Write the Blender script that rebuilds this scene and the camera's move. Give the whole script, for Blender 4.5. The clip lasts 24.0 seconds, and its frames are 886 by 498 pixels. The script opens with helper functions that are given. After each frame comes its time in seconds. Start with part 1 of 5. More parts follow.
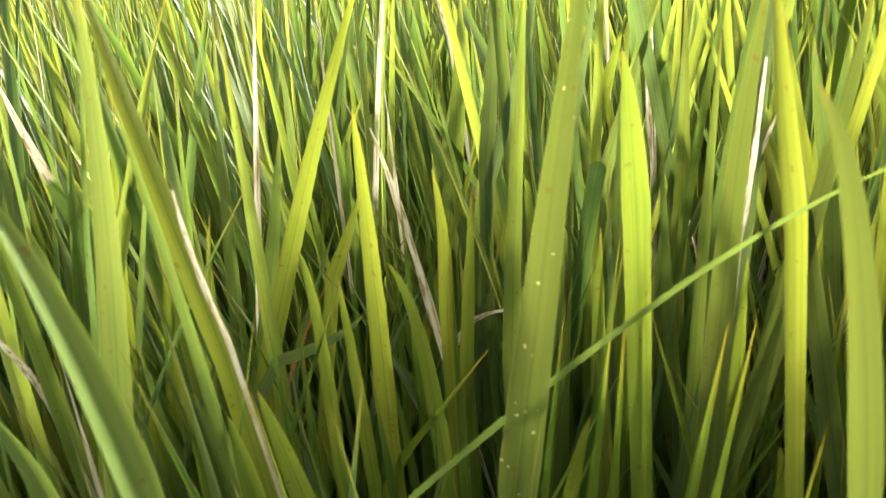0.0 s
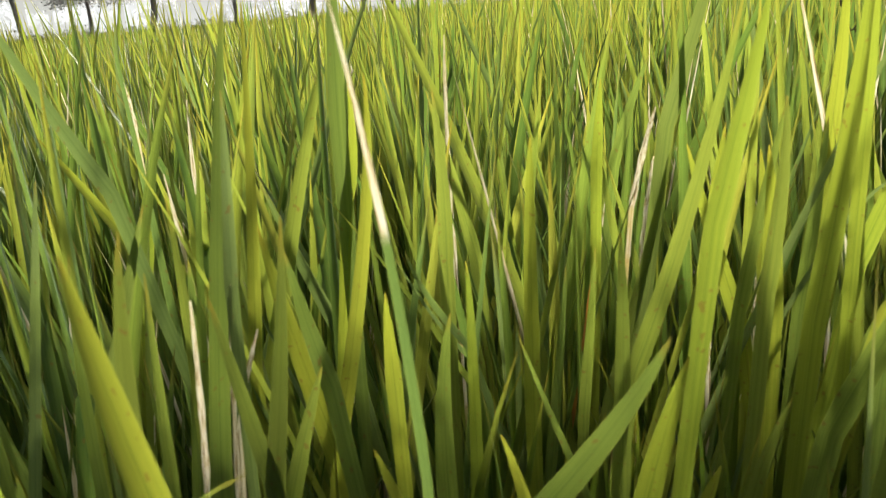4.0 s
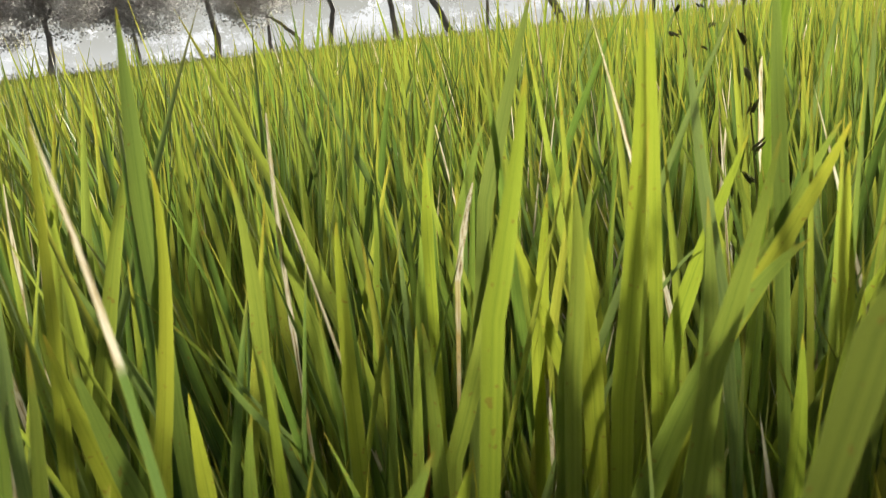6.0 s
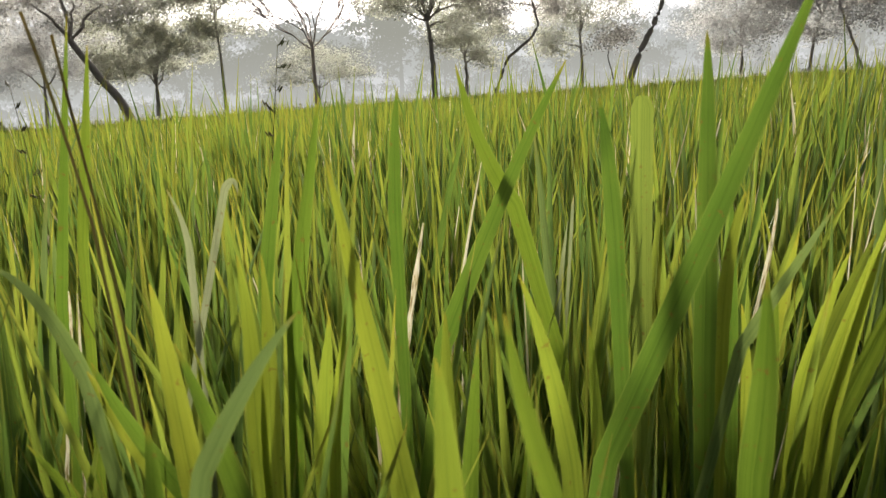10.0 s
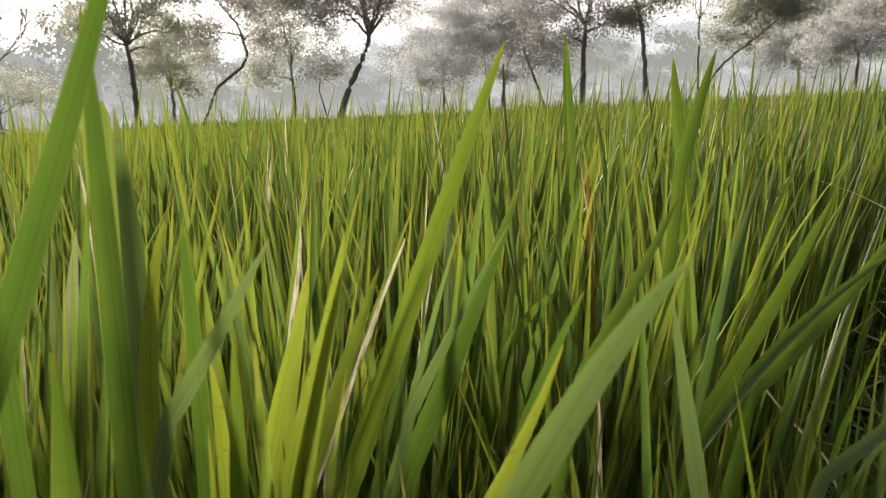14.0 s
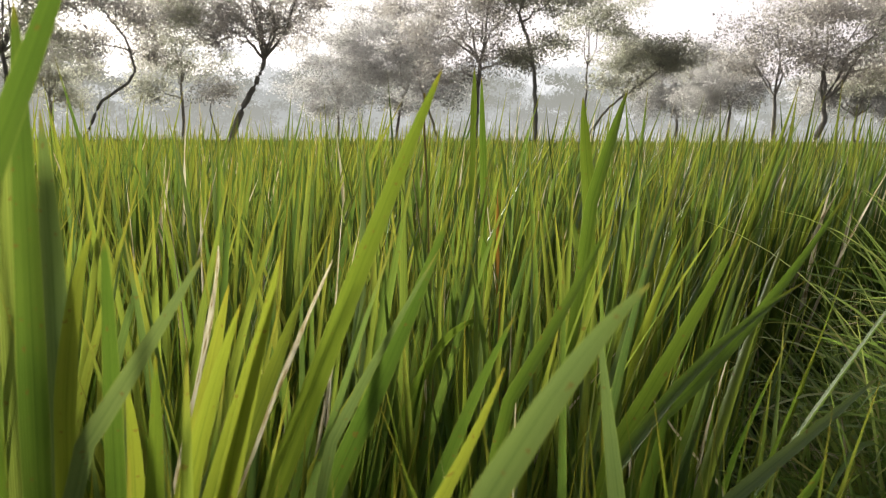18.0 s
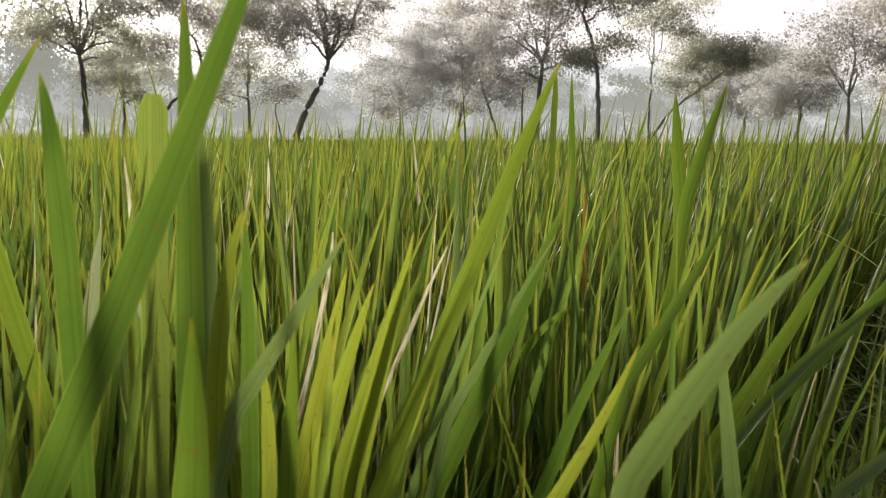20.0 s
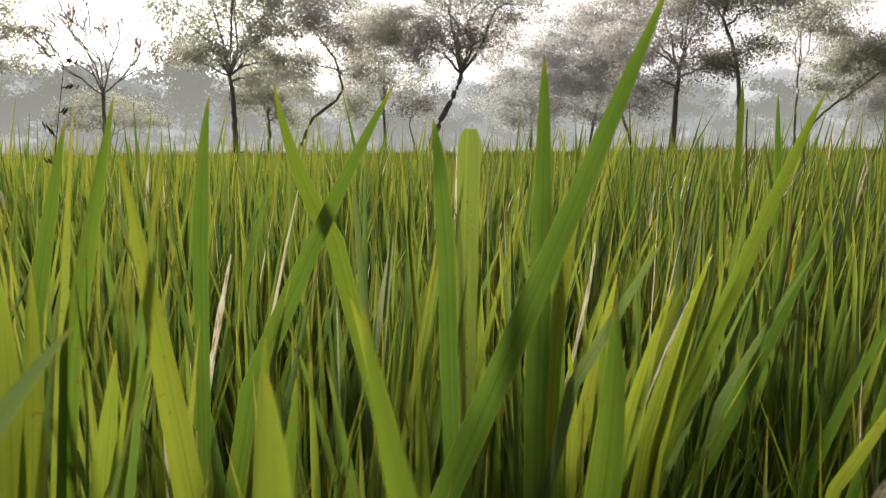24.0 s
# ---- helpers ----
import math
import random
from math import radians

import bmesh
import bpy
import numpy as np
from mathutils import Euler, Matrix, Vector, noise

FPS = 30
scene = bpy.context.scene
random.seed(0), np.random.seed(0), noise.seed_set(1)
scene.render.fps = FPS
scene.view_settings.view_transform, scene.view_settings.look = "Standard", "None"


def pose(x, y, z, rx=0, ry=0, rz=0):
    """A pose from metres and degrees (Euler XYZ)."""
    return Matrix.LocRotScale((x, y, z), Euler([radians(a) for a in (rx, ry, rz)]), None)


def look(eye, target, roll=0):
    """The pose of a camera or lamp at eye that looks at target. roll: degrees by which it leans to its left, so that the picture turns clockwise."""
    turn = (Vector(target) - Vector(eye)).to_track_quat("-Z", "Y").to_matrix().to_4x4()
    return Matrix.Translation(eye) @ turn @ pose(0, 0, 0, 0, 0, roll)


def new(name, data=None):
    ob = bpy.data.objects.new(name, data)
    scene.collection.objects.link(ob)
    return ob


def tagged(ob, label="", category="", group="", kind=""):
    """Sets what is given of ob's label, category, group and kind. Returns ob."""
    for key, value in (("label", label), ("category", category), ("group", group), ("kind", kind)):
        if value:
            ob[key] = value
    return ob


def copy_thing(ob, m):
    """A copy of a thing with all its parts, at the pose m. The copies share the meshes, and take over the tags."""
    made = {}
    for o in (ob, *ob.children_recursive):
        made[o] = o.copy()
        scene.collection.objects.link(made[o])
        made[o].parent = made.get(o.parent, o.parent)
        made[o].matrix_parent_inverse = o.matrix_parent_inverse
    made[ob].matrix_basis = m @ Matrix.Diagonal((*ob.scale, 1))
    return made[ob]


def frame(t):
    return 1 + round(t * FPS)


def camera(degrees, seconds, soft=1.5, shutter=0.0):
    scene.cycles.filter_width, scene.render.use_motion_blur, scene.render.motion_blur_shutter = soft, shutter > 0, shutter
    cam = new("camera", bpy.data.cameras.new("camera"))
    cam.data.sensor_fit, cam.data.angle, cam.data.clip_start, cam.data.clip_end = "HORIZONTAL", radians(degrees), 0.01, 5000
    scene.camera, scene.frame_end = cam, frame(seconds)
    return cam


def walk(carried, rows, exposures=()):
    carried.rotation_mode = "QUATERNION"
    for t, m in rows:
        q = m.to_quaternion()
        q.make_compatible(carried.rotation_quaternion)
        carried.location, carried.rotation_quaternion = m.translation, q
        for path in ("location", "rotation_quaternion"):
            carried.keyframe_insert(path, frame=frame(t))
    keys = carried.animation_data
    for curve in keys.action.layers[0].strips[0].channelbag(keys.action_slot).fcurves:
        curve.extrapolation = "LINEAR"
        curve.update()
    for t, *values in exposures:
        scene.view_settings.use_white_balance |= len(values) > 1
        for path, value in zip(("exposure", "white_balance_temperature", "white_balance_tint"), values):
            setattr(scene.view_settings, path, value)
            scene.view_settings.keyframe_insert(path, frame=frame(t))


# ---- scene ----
cam = camera(58.0, 24.0, soft=1.1, shutter=0.12)
cam.data.dof.use_dof, cam.data.dof.focus_distance, cam.data.dof.aperture_fstop = True, 1.3, 18.0

# seconds, x, y, z, heading to the left, pitch, lean to the left
PATH = [
    (0, -0.318, -0.491, 0.775, 72.51, -22.79, -6.37),
    (0.5, -0.325, -0.494, 0.784, 71.34, -20.82, -6.89),
    (1, -0.331, -0.485, 0.780, 69.35, -19.30, -6.62),
    (1.5, -0.336, -0.474, 0.781, 67.17, -18.88, -6.76),
    (2, -0.327, -0.447, 0.791, 64.02, -18.43, -5.69),
    (2.4, -0.320, -0.402, 0.807, 61.63, -18.29, -6.36),
    (2.8, -0.317, -0.363, 0.808, 57.51, -17.92, -5.33),
    (3, -0.316, -0.355, 0.808, 55.93, -17.58, -5.63),
    (3.5, -0.317, -0.344, 0.807, 52.61, -17.48, -5.24),
    (5.5, -0.298, -0.312, 0.821, 46.02, -15.15, -4.85),
    (6, -0.285, -0.281, 0.828, 44.13, -15.08, -5.68),
    (7, -0.252, -0.212, 0.834, 39.23, -15.04, -7.77),
    (7.5, -0.209, -0.158, 0.828, 35.29, -15.50, -7.90),
    (8, -0.179, -0.145, 0.832, 31.51, -15.08, -7.52),
    (9, -0.062, -0.075, 0.868, 23.76, -12.70, -5.78),
    (9.5, -0.015, -0.031, 0.865, 19.15, -11.82, -4.99),
    (10, 0.019, -0.014, 0.871, 14.70, -10.92, -4.15),
    (10.5, 0.049, 0.009, 0.870, 10.88, -10.10, -3.46),
    (11, 0.079, 0.032, 0.865, 7.67, -9.50, -3.75),
    (11.5, 0.121, 0.064, 0.862, 4.64, -9.42, -3.85),
    (13.5, 0.169, 0.111, 0.848, -2.79, -10.01, -3.73),
    (14, 0.173, 0.118, 0.844, -5.44, -9.87, -2.81),
    (14.5, 0.174, 0.127, 0.838, -8.91, -9.57, -1.77),
    (15, 0.181, 0.141, 0.840, -12.94, -9.23, -0.93),
    (15.5, 0.187, 0.147, 0.838, -16.56, -9.24, -0.14),
    (16, 0.181, 0.140, 0.840, -17.64, -8.87, 0.05),
    (16.5, 0.173, 0.126, 0.848, -16.91, -8.44, 0.02),
    (17, 0.161, 0.118, 0.847, -16.07, -7.87, 0.01),
    (17.5, 0.155, 0.124, 0.844, -14.93, -7.89, 0.14),
    (18, 0.149, 0.120, 0.841, -13.47, -7.90, 0.27),
    (18.5, 0.142, 0.118, 0.840, -12.19, -8.08, 0.36),
    (20.5, 0.101, 0.105, 0.833, -8.60, -7.62, 0.52),
    (21, 0.091, 0.099, 0.844, -8.11, -7.13, 0.49),
    (21.5, 0.078, 0.097, 0.841, -7.20, -6.83, 0.20),
    (22, 0.060, 0.071, 0.848, -5.73, -6.68, 0.15),
    (22.5, 0.043, 0.059, 0.849, -4.23, -6.51, -0.14),
    (23, 0.030, 0.039, 0.849, -2.91, -6.73, -0.18),
    (23.5, 0.017, 0.031, 0.848, -1.47, -6.97, -0.21),
    (24, -0.003, 0.027, 0.844, 0.08, -7.09, -0.48),
]
walk(cam, [(t, pose(x, y, z, 90 + pitch, 0, yaw) @ pose(0, 0, 0, 0, 0, lean)) for t, x, y, z, yaw, pitch, lean in PATH],
     exposures=[(0, 2.96), (1, 2.5), (2, 2.42), (3, 2.1), (7, 1.54), (10, 1.18), (14, 1.08), (17, 1.12), (24, 0.86)])

# ---- light: hazy low morning sun behind the trees, white sky ----
SUN_AZ, SUN_EL = -22.0, 17.0          # degrees right of +y, above the horizon
world = bpy.data.worlds.new("hazy_sky")
scene.world = world
world.use_nodes = True
wn, wl = world.node_tree.nodes, world.node_tree.links
sky = wn.new("ShaderNodeTexSky")
sky.sky_type, sky.sun_disc = "NISHITA", False
sky.sun_elevation, sky.sun_rotation = radians(SUN_EL), radians(SUN_AZ)
sky.air_density, sky.dust_density, sky.ozone_density = 1.0, 6.0, 1.0
pale = wn.new("ShaderNodeHueSaturation")
pale.inputs["Saturation"].default_value = 0.22
pale.inputs["Value"].default_value = 0.3
wl.new(sky.outputs[0], pale.inputs["Color"])
# thin haze over the whole sky, brightest on the sun's side
facing = wn.new("ShaderNodeVectorMath")
facing.operation = "DOT_PRODUCT"
facing.inputs[1].default_value = (math.sin(radians(SUN_AZ)), math.cos(radians(SUN_AZ)), 0.15)
wl.new(wn.new("ShaderNodeTexCoord").outputs["Generated"], facing.inputs[0])
glow = wn.new("ShaderNodeMapRange")
glow.interpolation_type = "SMOOTHSTEP"
for k, v in (("From Min", -0.25), ("From Max", 0.75), ("To Min", 0.1), ("To Max", 8.0)):
    glow.inputs[k].default_value = v
wl.new(facing.outputs["Value"], glow.inputs["Value"])
veil = wn.new("ShaderNodeVectorMath")
veil.operation = "SCALE"
veil.inputs[0].default_value = (1.0, 0.91, 0.925)
wl.new(glow.outputs[0], veil.inputs["Scale"])
haze = wn.new("ShaderNodeVectorMath")
haze.operation = "ADD"
wl.new(pale.outputs[0], haze.inputs[0])
wl.new(veil.outputs[0], haze.inputs[1])
wl.new(haze.outputs[0], wn["Background"].inputs["Color"])
wn["Background"].inputs["Strength"].default_value = 0.066
sun = new("sun", bpy.data.lights.new("sun", "SUN"))
sun.data.energy, sun.data.angle, sun.data.color = 4.2, radians(8), (1.0, 0.93, 0.80)
sun_dir = Vector((math.sin(radians(SUN_AZ)) * math.cos(radians(SUN_EL)), math.cos(radians(SUN_AZ)) * math.cos(radians(SUN_EL)), math.sin(radians(SUN_EL))))
sun.matrix_world = look(sun_dir * 60, (0, 0, 0))


# ---- materials ----
def node_material(name):
    m = bpy.data.materials.new(name)
    m.use_nodes = True
    nt = m.node_tree
    nt.nodes.clear()
    return m, nt


def add(nt, kind, **values):
    n = nt.nodes.new(kind)
    for k, v in values.items():
        if k.startswith("i_"):
            n.inputs[k[2:].replace("_", " ")].default_value = v
    return n


def ramp(nt, fac, stops):
    n = nt.nodes.new("ShaderNodeValToRGB")
    e = n.color_ramp.elements
    while len(e) < len(stops):
        e.new(0.5)
    for el, (p, c) in zip(e, stops):
        el.position, el.color = p, (*c, 1)
    nt.links.new(fac, n.inputs["Fac"])
    return n.outputs["Color"]


def maths(nt, op, a, b=None, clamp=False):
    n = nt.nodes.new("ShaderNodeMath")
    n.operation, n.use_clamp = op, clamp
    for i, v in enumerate((a, b)):
        if v is None:
            continue
        if isinstance(v, (int, float)):
            n.inputs[i].default_value = v
        else:
            nt.links.new(v, n.inputs[i])
    return n.outputs[0]


def mix_colour(nt, fac, a, b, blend="MIX"):
    n = nt.nodes.new("ShaderNodeMix")
    n.data_type, n.blend_type = "RGBA", blend
    for i, v in ((0, fac), (6, a), (7, b)):
        if isinstance(v, (int, float)):
            n.inputs[i].default_value = v
        elif isinstance(v, tuple):
            n.inputs[i].default_value = (*v, 1)
        else:
            nt.links.new(v, n.inputs[i])
    return n.outputs[2]


def chance(nt):
    """A random number for each blade, whether it is an object or an island of a mesh."""
    a = nt.nodes.new("ShaderNodeObjectInfo").outputs["Random"]
    b = nt.nodes.new("ShaderNodeNewGeometry").outputs["Random Per Island"]
    return maths(nt, "FRACT", maths(nt, "ADD", a, b))


def finish(nt, colour, rough, through_colour, amount, bump=None, strength=0.3, specular=0.4):
    p = add(nt, "ShaderNodeBsdfPrincipled", i_Roughness=rough)
    p.inputs["Specular IOR Level"].default_value = specular
    nt.links.new(colour, p.inputs["Base Color"])
    if bump is not None:
        bn = add(nt, "ShaderNodeBump", i_Strength=strength, i_Distance=0.002)
        nt.links.new(bump, bn.inputs["Height"])
        nt.links.new(bn.outputs[0], p.inputs["Normal"])
    out = nt.nodes.new("ShaderNodeOutputMaterial")
    if amount > 0:
        tr = nt.nodes.new("ShaderNodeBsdfTranslucent")
        nt.links.new(through_colour, tr.inputs["Color"])
        mx = nt.nodes.new("ShaderNodeMixShader")
        mx.inputs[0].default_value = amount
        nt.links.new(p.outputs[0], mx.inputs[1])
        nt.links.new(tr.outputs[0], mx.inputs[2])
        nt.links.new(mx.outputs[0], out.inputs["Surface"])
    else:
        nt.links.new(p.outputs[0], out.inputs["Surface"])


def blade_material(name, stops, dry=0.0, dry_from=0.6, amount=0.40, rough=0.44, scars=False, tip=0.5):
    """A grass blade: parallel veins, a midrib darkened like a shaded groove, blotches, and where dry > 0 a
    straw-coloured dead end.
    """
    m, nt = node_material(name)
    uv = nt.nodes.new("ShaderNodeUVMap").outputs[0]
    sep = nt.nodes.new("ShaderNodeSeparateXYZ")
    nt.links.new(uv, sep.inputs[0])
    across, along = sep.outputs[0], sep.outputs[1]
    rnd = chance(nt)
    base = ramp(nt, rnd, stops)
    geo = nt.nodes.new("ShaderNodeTexCoord").outputs["Object"]
    blotch = add(nt, "ShaderNodeTexNoise", i_Scale=14.0, i_Detail=3.0)
    nt.links.new(geo, blotch.inputs["Vector"])
    base = mix_colour(nt, maths(nt, "MULTIPLY", ramp(nt, blotch.outputs["Fac"], ((0.35, (0, 0, 0)), (0.7, (1, 1, 1)))), 0.30), base, (0.115, 0.18, 0.035))
    # veins
    vein = maths(nt, "SINE", maths(nt, "MULTIPLY", across, 75.0))
    vein01 = maths(nt, "MULTIPLY_ADD", vein, 0.5)
    nt.nodes[-1].inputs[2].default_value = 0.5
    thread = add(nt, "ShaderNodeTexNoise", i_Scale=1.0, i_Detail=3.0)
    stretch = nt.nodes.new("ShaderNodeMapping")
    stretch.inputs["Scale"].default_value = (26.0, 1.6, 1.0)
    nt.links.new(uv, stretch.inputs["Vector"])
    nt.links.new(stretch.outputs[0], thread.inputs["Vector"])
    base = mix_colour(nt, maths(nt, "MULTIPLY", vein01, 0.13), base, (0.17, 0.24, 0.045))
    base = mix_colour(nt, ramp(nt, thread.outputs["Fac"], ((0.38, (0.62, 0.62, 0.62)), (0.5, (0.25, 0.25, 0.25)), (0.62, (0, 0, 0)))), base, mix_colour(nt, 1.0, base, (0.56, 0.66, 0.6), "MULTIPLY"))
    # shade of the midrib's groove, painted as a darker line
    rib_shade = maths(nt, "LESS_THAN", maths(nt, "ABSOLUTE", maths(nt, "SUBTRACT", across, 0.5)), 0.03)
    base = mix_colour(nt, maths(nt, "MULTIPLY", rib_shade, 0.45), base, mix_colour(nt, 1.0, base, (0.5, 0.6, 0.6), "MULTIPLY"))
    rim = maths(nt, "GREATER_THAN", maths(nt, "ABSOLUTE", maths(nt, "SUBTRACT", across, 0.5)), 0.465)
    base = mix_colour(nt, maths(nt, "MULTIPLY", rim, 0.3), base, (0.19, 0.26, 0.07))
    # small brown specks
    speck = add(nt, "ShaderNodeTexNoise", i_Scale=230.0, i_Detail=1.0)
    nt.links.new(geo, speck.inputs["Vector"])
    base = mix_colour(nt, maths(nt, "MULTIPLY", ramp(nt, speck.outputs["Fac"], ((0.70, (0, 0, 0)), (0.74, (1, 1, 1)))), 0.55), base, (0.10, 0.06, 0.02))
    if scars:
        scar = add(nt, "ShaderNodeTexNoise", i_Scale=420.0, i_Detail=0.0)
        nt.links.new(geo, scar.inputs["Vector"])
        base = mix_colour(nt, ramp(nt, scar.outputs["Fac"], ((0.795, (0, 0, 0)), (0.81, (1, 1, 1)))), base, (0.5, 0.52, 0.34))
    # the yellowed tip of some blades
    tipn = maths(nt, "MULTIPLY", maths(nt, "SUBTRACT", along, 0.9), 9.0, clamp=True)
    base = mix_colour(nt, maths(nt, "MULTIPLY", tipn, tip), base, (0.24, 0.17, 0.03))
    lit = mix_colour(nt, 1.0, base, (1.80, 1.56, 1.0), "MULTIPLY")
    if dry > 0:
        wob = add(nt, "ShaderNodeTexNoise", i_Scale=22.0, i_Detail=4.0)
        nt.links.new(geo, wob.inputs["Vector"])
        edge = maths(nt, "ADD", along, maths(nt, "MULTIPLY", maths(nt, "SUBTRACT", wob.outputs["Fac"], 0.5), 0.7))
        where = maths(nt, "MULTIPLY", maths(nt, "SUBTRACT", edge, dry_from), 14.0, clamp=True)
        grain = nt.nodes.new("ShaderNodeMapping")
        grain.inputs["Scale"].default_value = (2.2, 7.0, 1.0)
        nt.links.new(uv, grain.inputs["Vector"])
        shift = nt.nodes.new("ShaderNodeCombineXYZ")
        nt.links.new(maths(nt, "MULTIPLY", rnd, 50.0), shift.inputs[0])
        nt.links.new(shift.outputs[0], grain.inputs["Location"])
        fleck = add(nt, "ShaderNodeTexNoise", i_Scale=1.6, i_Detail=5.0, i_Roughness=0.62)
        nt.links.new(grain.outputs[0], fleck.inputs["Vector"])
        straw = ramp(nt, fleck.outputs["Fac"], ((0.36, (0.10, 0.065, 0.03)), (0.42, (0.36, 0.28, 0.13)), (0.47, (0.52, 0.46, 0.29)), (0.58, (0.66, 0.63, 0.49))))
        base = mix_colour(nt, maths(nt, "MULTIPLY", where, dry), base, straw)
        lit = mix_colour(nt, maths(nt, "MULTIPLY", where, dry), lit, straw)
    finish(nt, base, rough, lit, amount, vein01, 0.25, 0.36)
    return m


GREENS = ((0.0, (0.036, 0.082, 0.030)), (0.2, (0.062, 0.122, 0.032)), (0.45, (0.100, 0.170, 0.042)), (0.68, (0.150, 0.212, 0.042)), (0.82, (0.185, 0.235, 0.045)), (0.92, (0.090, 0.160, 0.060)), (1.0, (0.050, 0.100, 0.040)))
M_LEAF = blade_material("rice_leaf_green", GREENS)
M_BROAD = blade_material("rice_leaf_broad_green", ((0.0, (0.087, 0.142, 0.043)), (0.4, (0.106, 0.165, 0.043)), (0.75, (0.135, 0.185, 0.040)), (1.0, (0.096, 0.145, 0.058))))
M_OLIVE = blade_material("rice_leaf_olive", ((0.0, (0.081, 0.117, 0.031)), (1.0, (0.095, 0.129, 0.033))), amount=0.24)
M_SCARRED = blade_material("rice_leaf_olive_scarred", ((0.0, (0.081, 0.117, 0.031)), (1.0, (0.095, 0.129, 0.033))), amount=0.24, scars=True)
M_PALE = blade_material("rice_leaf_pale_dead", ((0.0, (0.17, 0.21, 0.19)), (1.0, (0.24, 0.27, 0.25))), amount=0.35, rough=0.55)
M_YOUNG = blade_material("rice_leaf_yellow_green", ((0.0, (0.130, 0.190, 0.042)), (0.5, (0.155, 0.208, 0.042)), (1.0, (0.190, 0.220, 0.046))), amount=0.46)
M_YELLOW = blade_material("rice_leaf_yellow", ((0.0, (0.131, 0.196, 0.031)), (0.5, (0.155, 0.210, 0.030)), (1.0, (0.181, 0.216, 0.033))), amount=0.46)
M_DEEP = blade_material("rice_leaf_deep_green", ((0.0, (0.042, 0.094, 0.018)), (0.5, (0.064, 0.122, 0.018)), (1.0, (0.096, 0.150, 0.020))), amount=0.42)
M_CUT = blade_material("rice_leaf_round_ended", GREENS, tip=0.0)
M_BLUE = blade_material("rice_leaf_grey_green", ((0.0, (0.082, 0.140, 0.060)), (1.0, (0.115, 0.175, 0.085))), amount=0.35)
M_HALF = blade_material("rice_leaf_dry_end", GREENS, dry=1.0, dry_from=0.55, amount=0.4)
M_DEAD = blade_material("rice_leaf_straw", ((0.0, (0.42, 0.33, 0.19)), (1.0, (0.50, 0.42, 0.26))), dry=1.0, dry_from=0.1, amount=0.4, rough=0.6)
M_RUST = blade_material("rice_leaf_rust", ((0.0, (0.28, 0.11, 0.04)), (1.0, (0.36, 0.17, 0.06))), amount=0.3, rough=0.6)
M_GRASS = blade_material("bund_grass_green", ((0.0, (0.11, 0.20, 0.05)), (0.3, (0.18, 0.30, 0.09)), (0.6, (0.26, 0.38, 0.15)), (0.85, (0.34, 0.45, 0.16)), (1.0, (0.44, 0.43, 0.26))), amount=0.45)
M_STALK = blade_material("dry_grass_stalk", ((0.0, (0.40, 0.32, 0.18)), (1.0, (0.55, 0.46, 0.28))), amount=0.2, rough=0.6)
M_SEED = blade_material("weed_seed_brown", ((0.0, (0.07, 0.05, 0.035)), (1.0, (0.13, 0.10, 0.06))), amount=0.1, rough=0.7)


def noisy(name, scale, stops, rough=0.9, bump=0.6, fine=9.0):
    m, nt = node_material(name)
    geo = nt.nodes.new("ShaderNodeTexCoord").outputs["Object"]
    a = add(nt, "ShaderNodeTexNoise", i_Scale=scale, i_Detail=6.0)
    b = add(nt, "ShaderNodeTexNoise", i_Scale=scale * fine, i_Detail=5.0)
    for n in (a, b):
        nt.links.new(geo, n.inputs["Vector"])
    f = maths(nt, "ADD", maths(nt, "MULTIPLY", a.outputs["Fac"], 0.6), maths(nt, "MULTIPLY", b.outputs["Fac"], 0.4))
    finish(nt, ramp(nt, f, stops), rough, None, 0, b.outputs["Fac"], bump, 0.2)
    return m


M_MUD = noisy("paddy_mud", 3.0, ((0.3, (0.022, 0.018, 0.012)), (0.5, (0.045, 0.036, 0.024)), (0.7, (0.085, 0.075, 0.042))), 0.8)
# bark lifted pale, the haze on the trunks put into its colour
M_BARK = noisy("bark_hazed_grey_brown", 4.0, ((0.3, (0.25, 0.235, 0.215)), (0.5, (0.36, 0.34, 0.315)), (0.7, (0.48, 0.455, 0.42))))
M_TWIG = noisy("bark_pale_bare", 5.0, ((0.3, (0.46, 0.40, 0.37)), (0.6, (0.58, 0.51, 0.475))))


def crown_material(name, stops, amount=0.45):
    m, nt = node_material(name)
    c = ramp(nt, chance(nt), stops)
    finish(nt, c, 0.6, c, amount, None, 0, 0.2)
    return m


# leaf colours lifted pale and grey: haze put into the base colour
M_CROWN = crown_material("hazed_tree_leaves", ((0.0, (0.50, 0.485, 0.455)), (0.5, (0.545, 0.525, 0.49)), (1.0, (0.59, 0.565, 0.53))), 0.64)
# farther trees: haze painted in as a cooler, more even grey
M_CROWN_MIST = crown_material("hazier_tree_leaves", ((0.0, (0.50, 0.50, 0.485)), (1.0, (0.57, 0.565, 0.55))), 0.66)
M_SCRUB = crown_material("pale_scrub_leaves", ((0.0, (0.34, 0.37, 0.27)), (1.0, (0.44, 0.46, 0.36))), 0.55)
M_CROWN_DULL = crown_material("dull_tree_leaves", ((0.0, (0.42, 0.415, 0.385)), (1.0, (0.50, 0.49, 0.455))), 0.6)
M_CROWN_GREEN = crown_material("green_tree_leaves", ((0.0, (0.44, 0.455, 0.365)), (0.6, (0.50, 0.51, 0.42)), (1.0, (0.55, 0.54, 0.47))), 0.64)




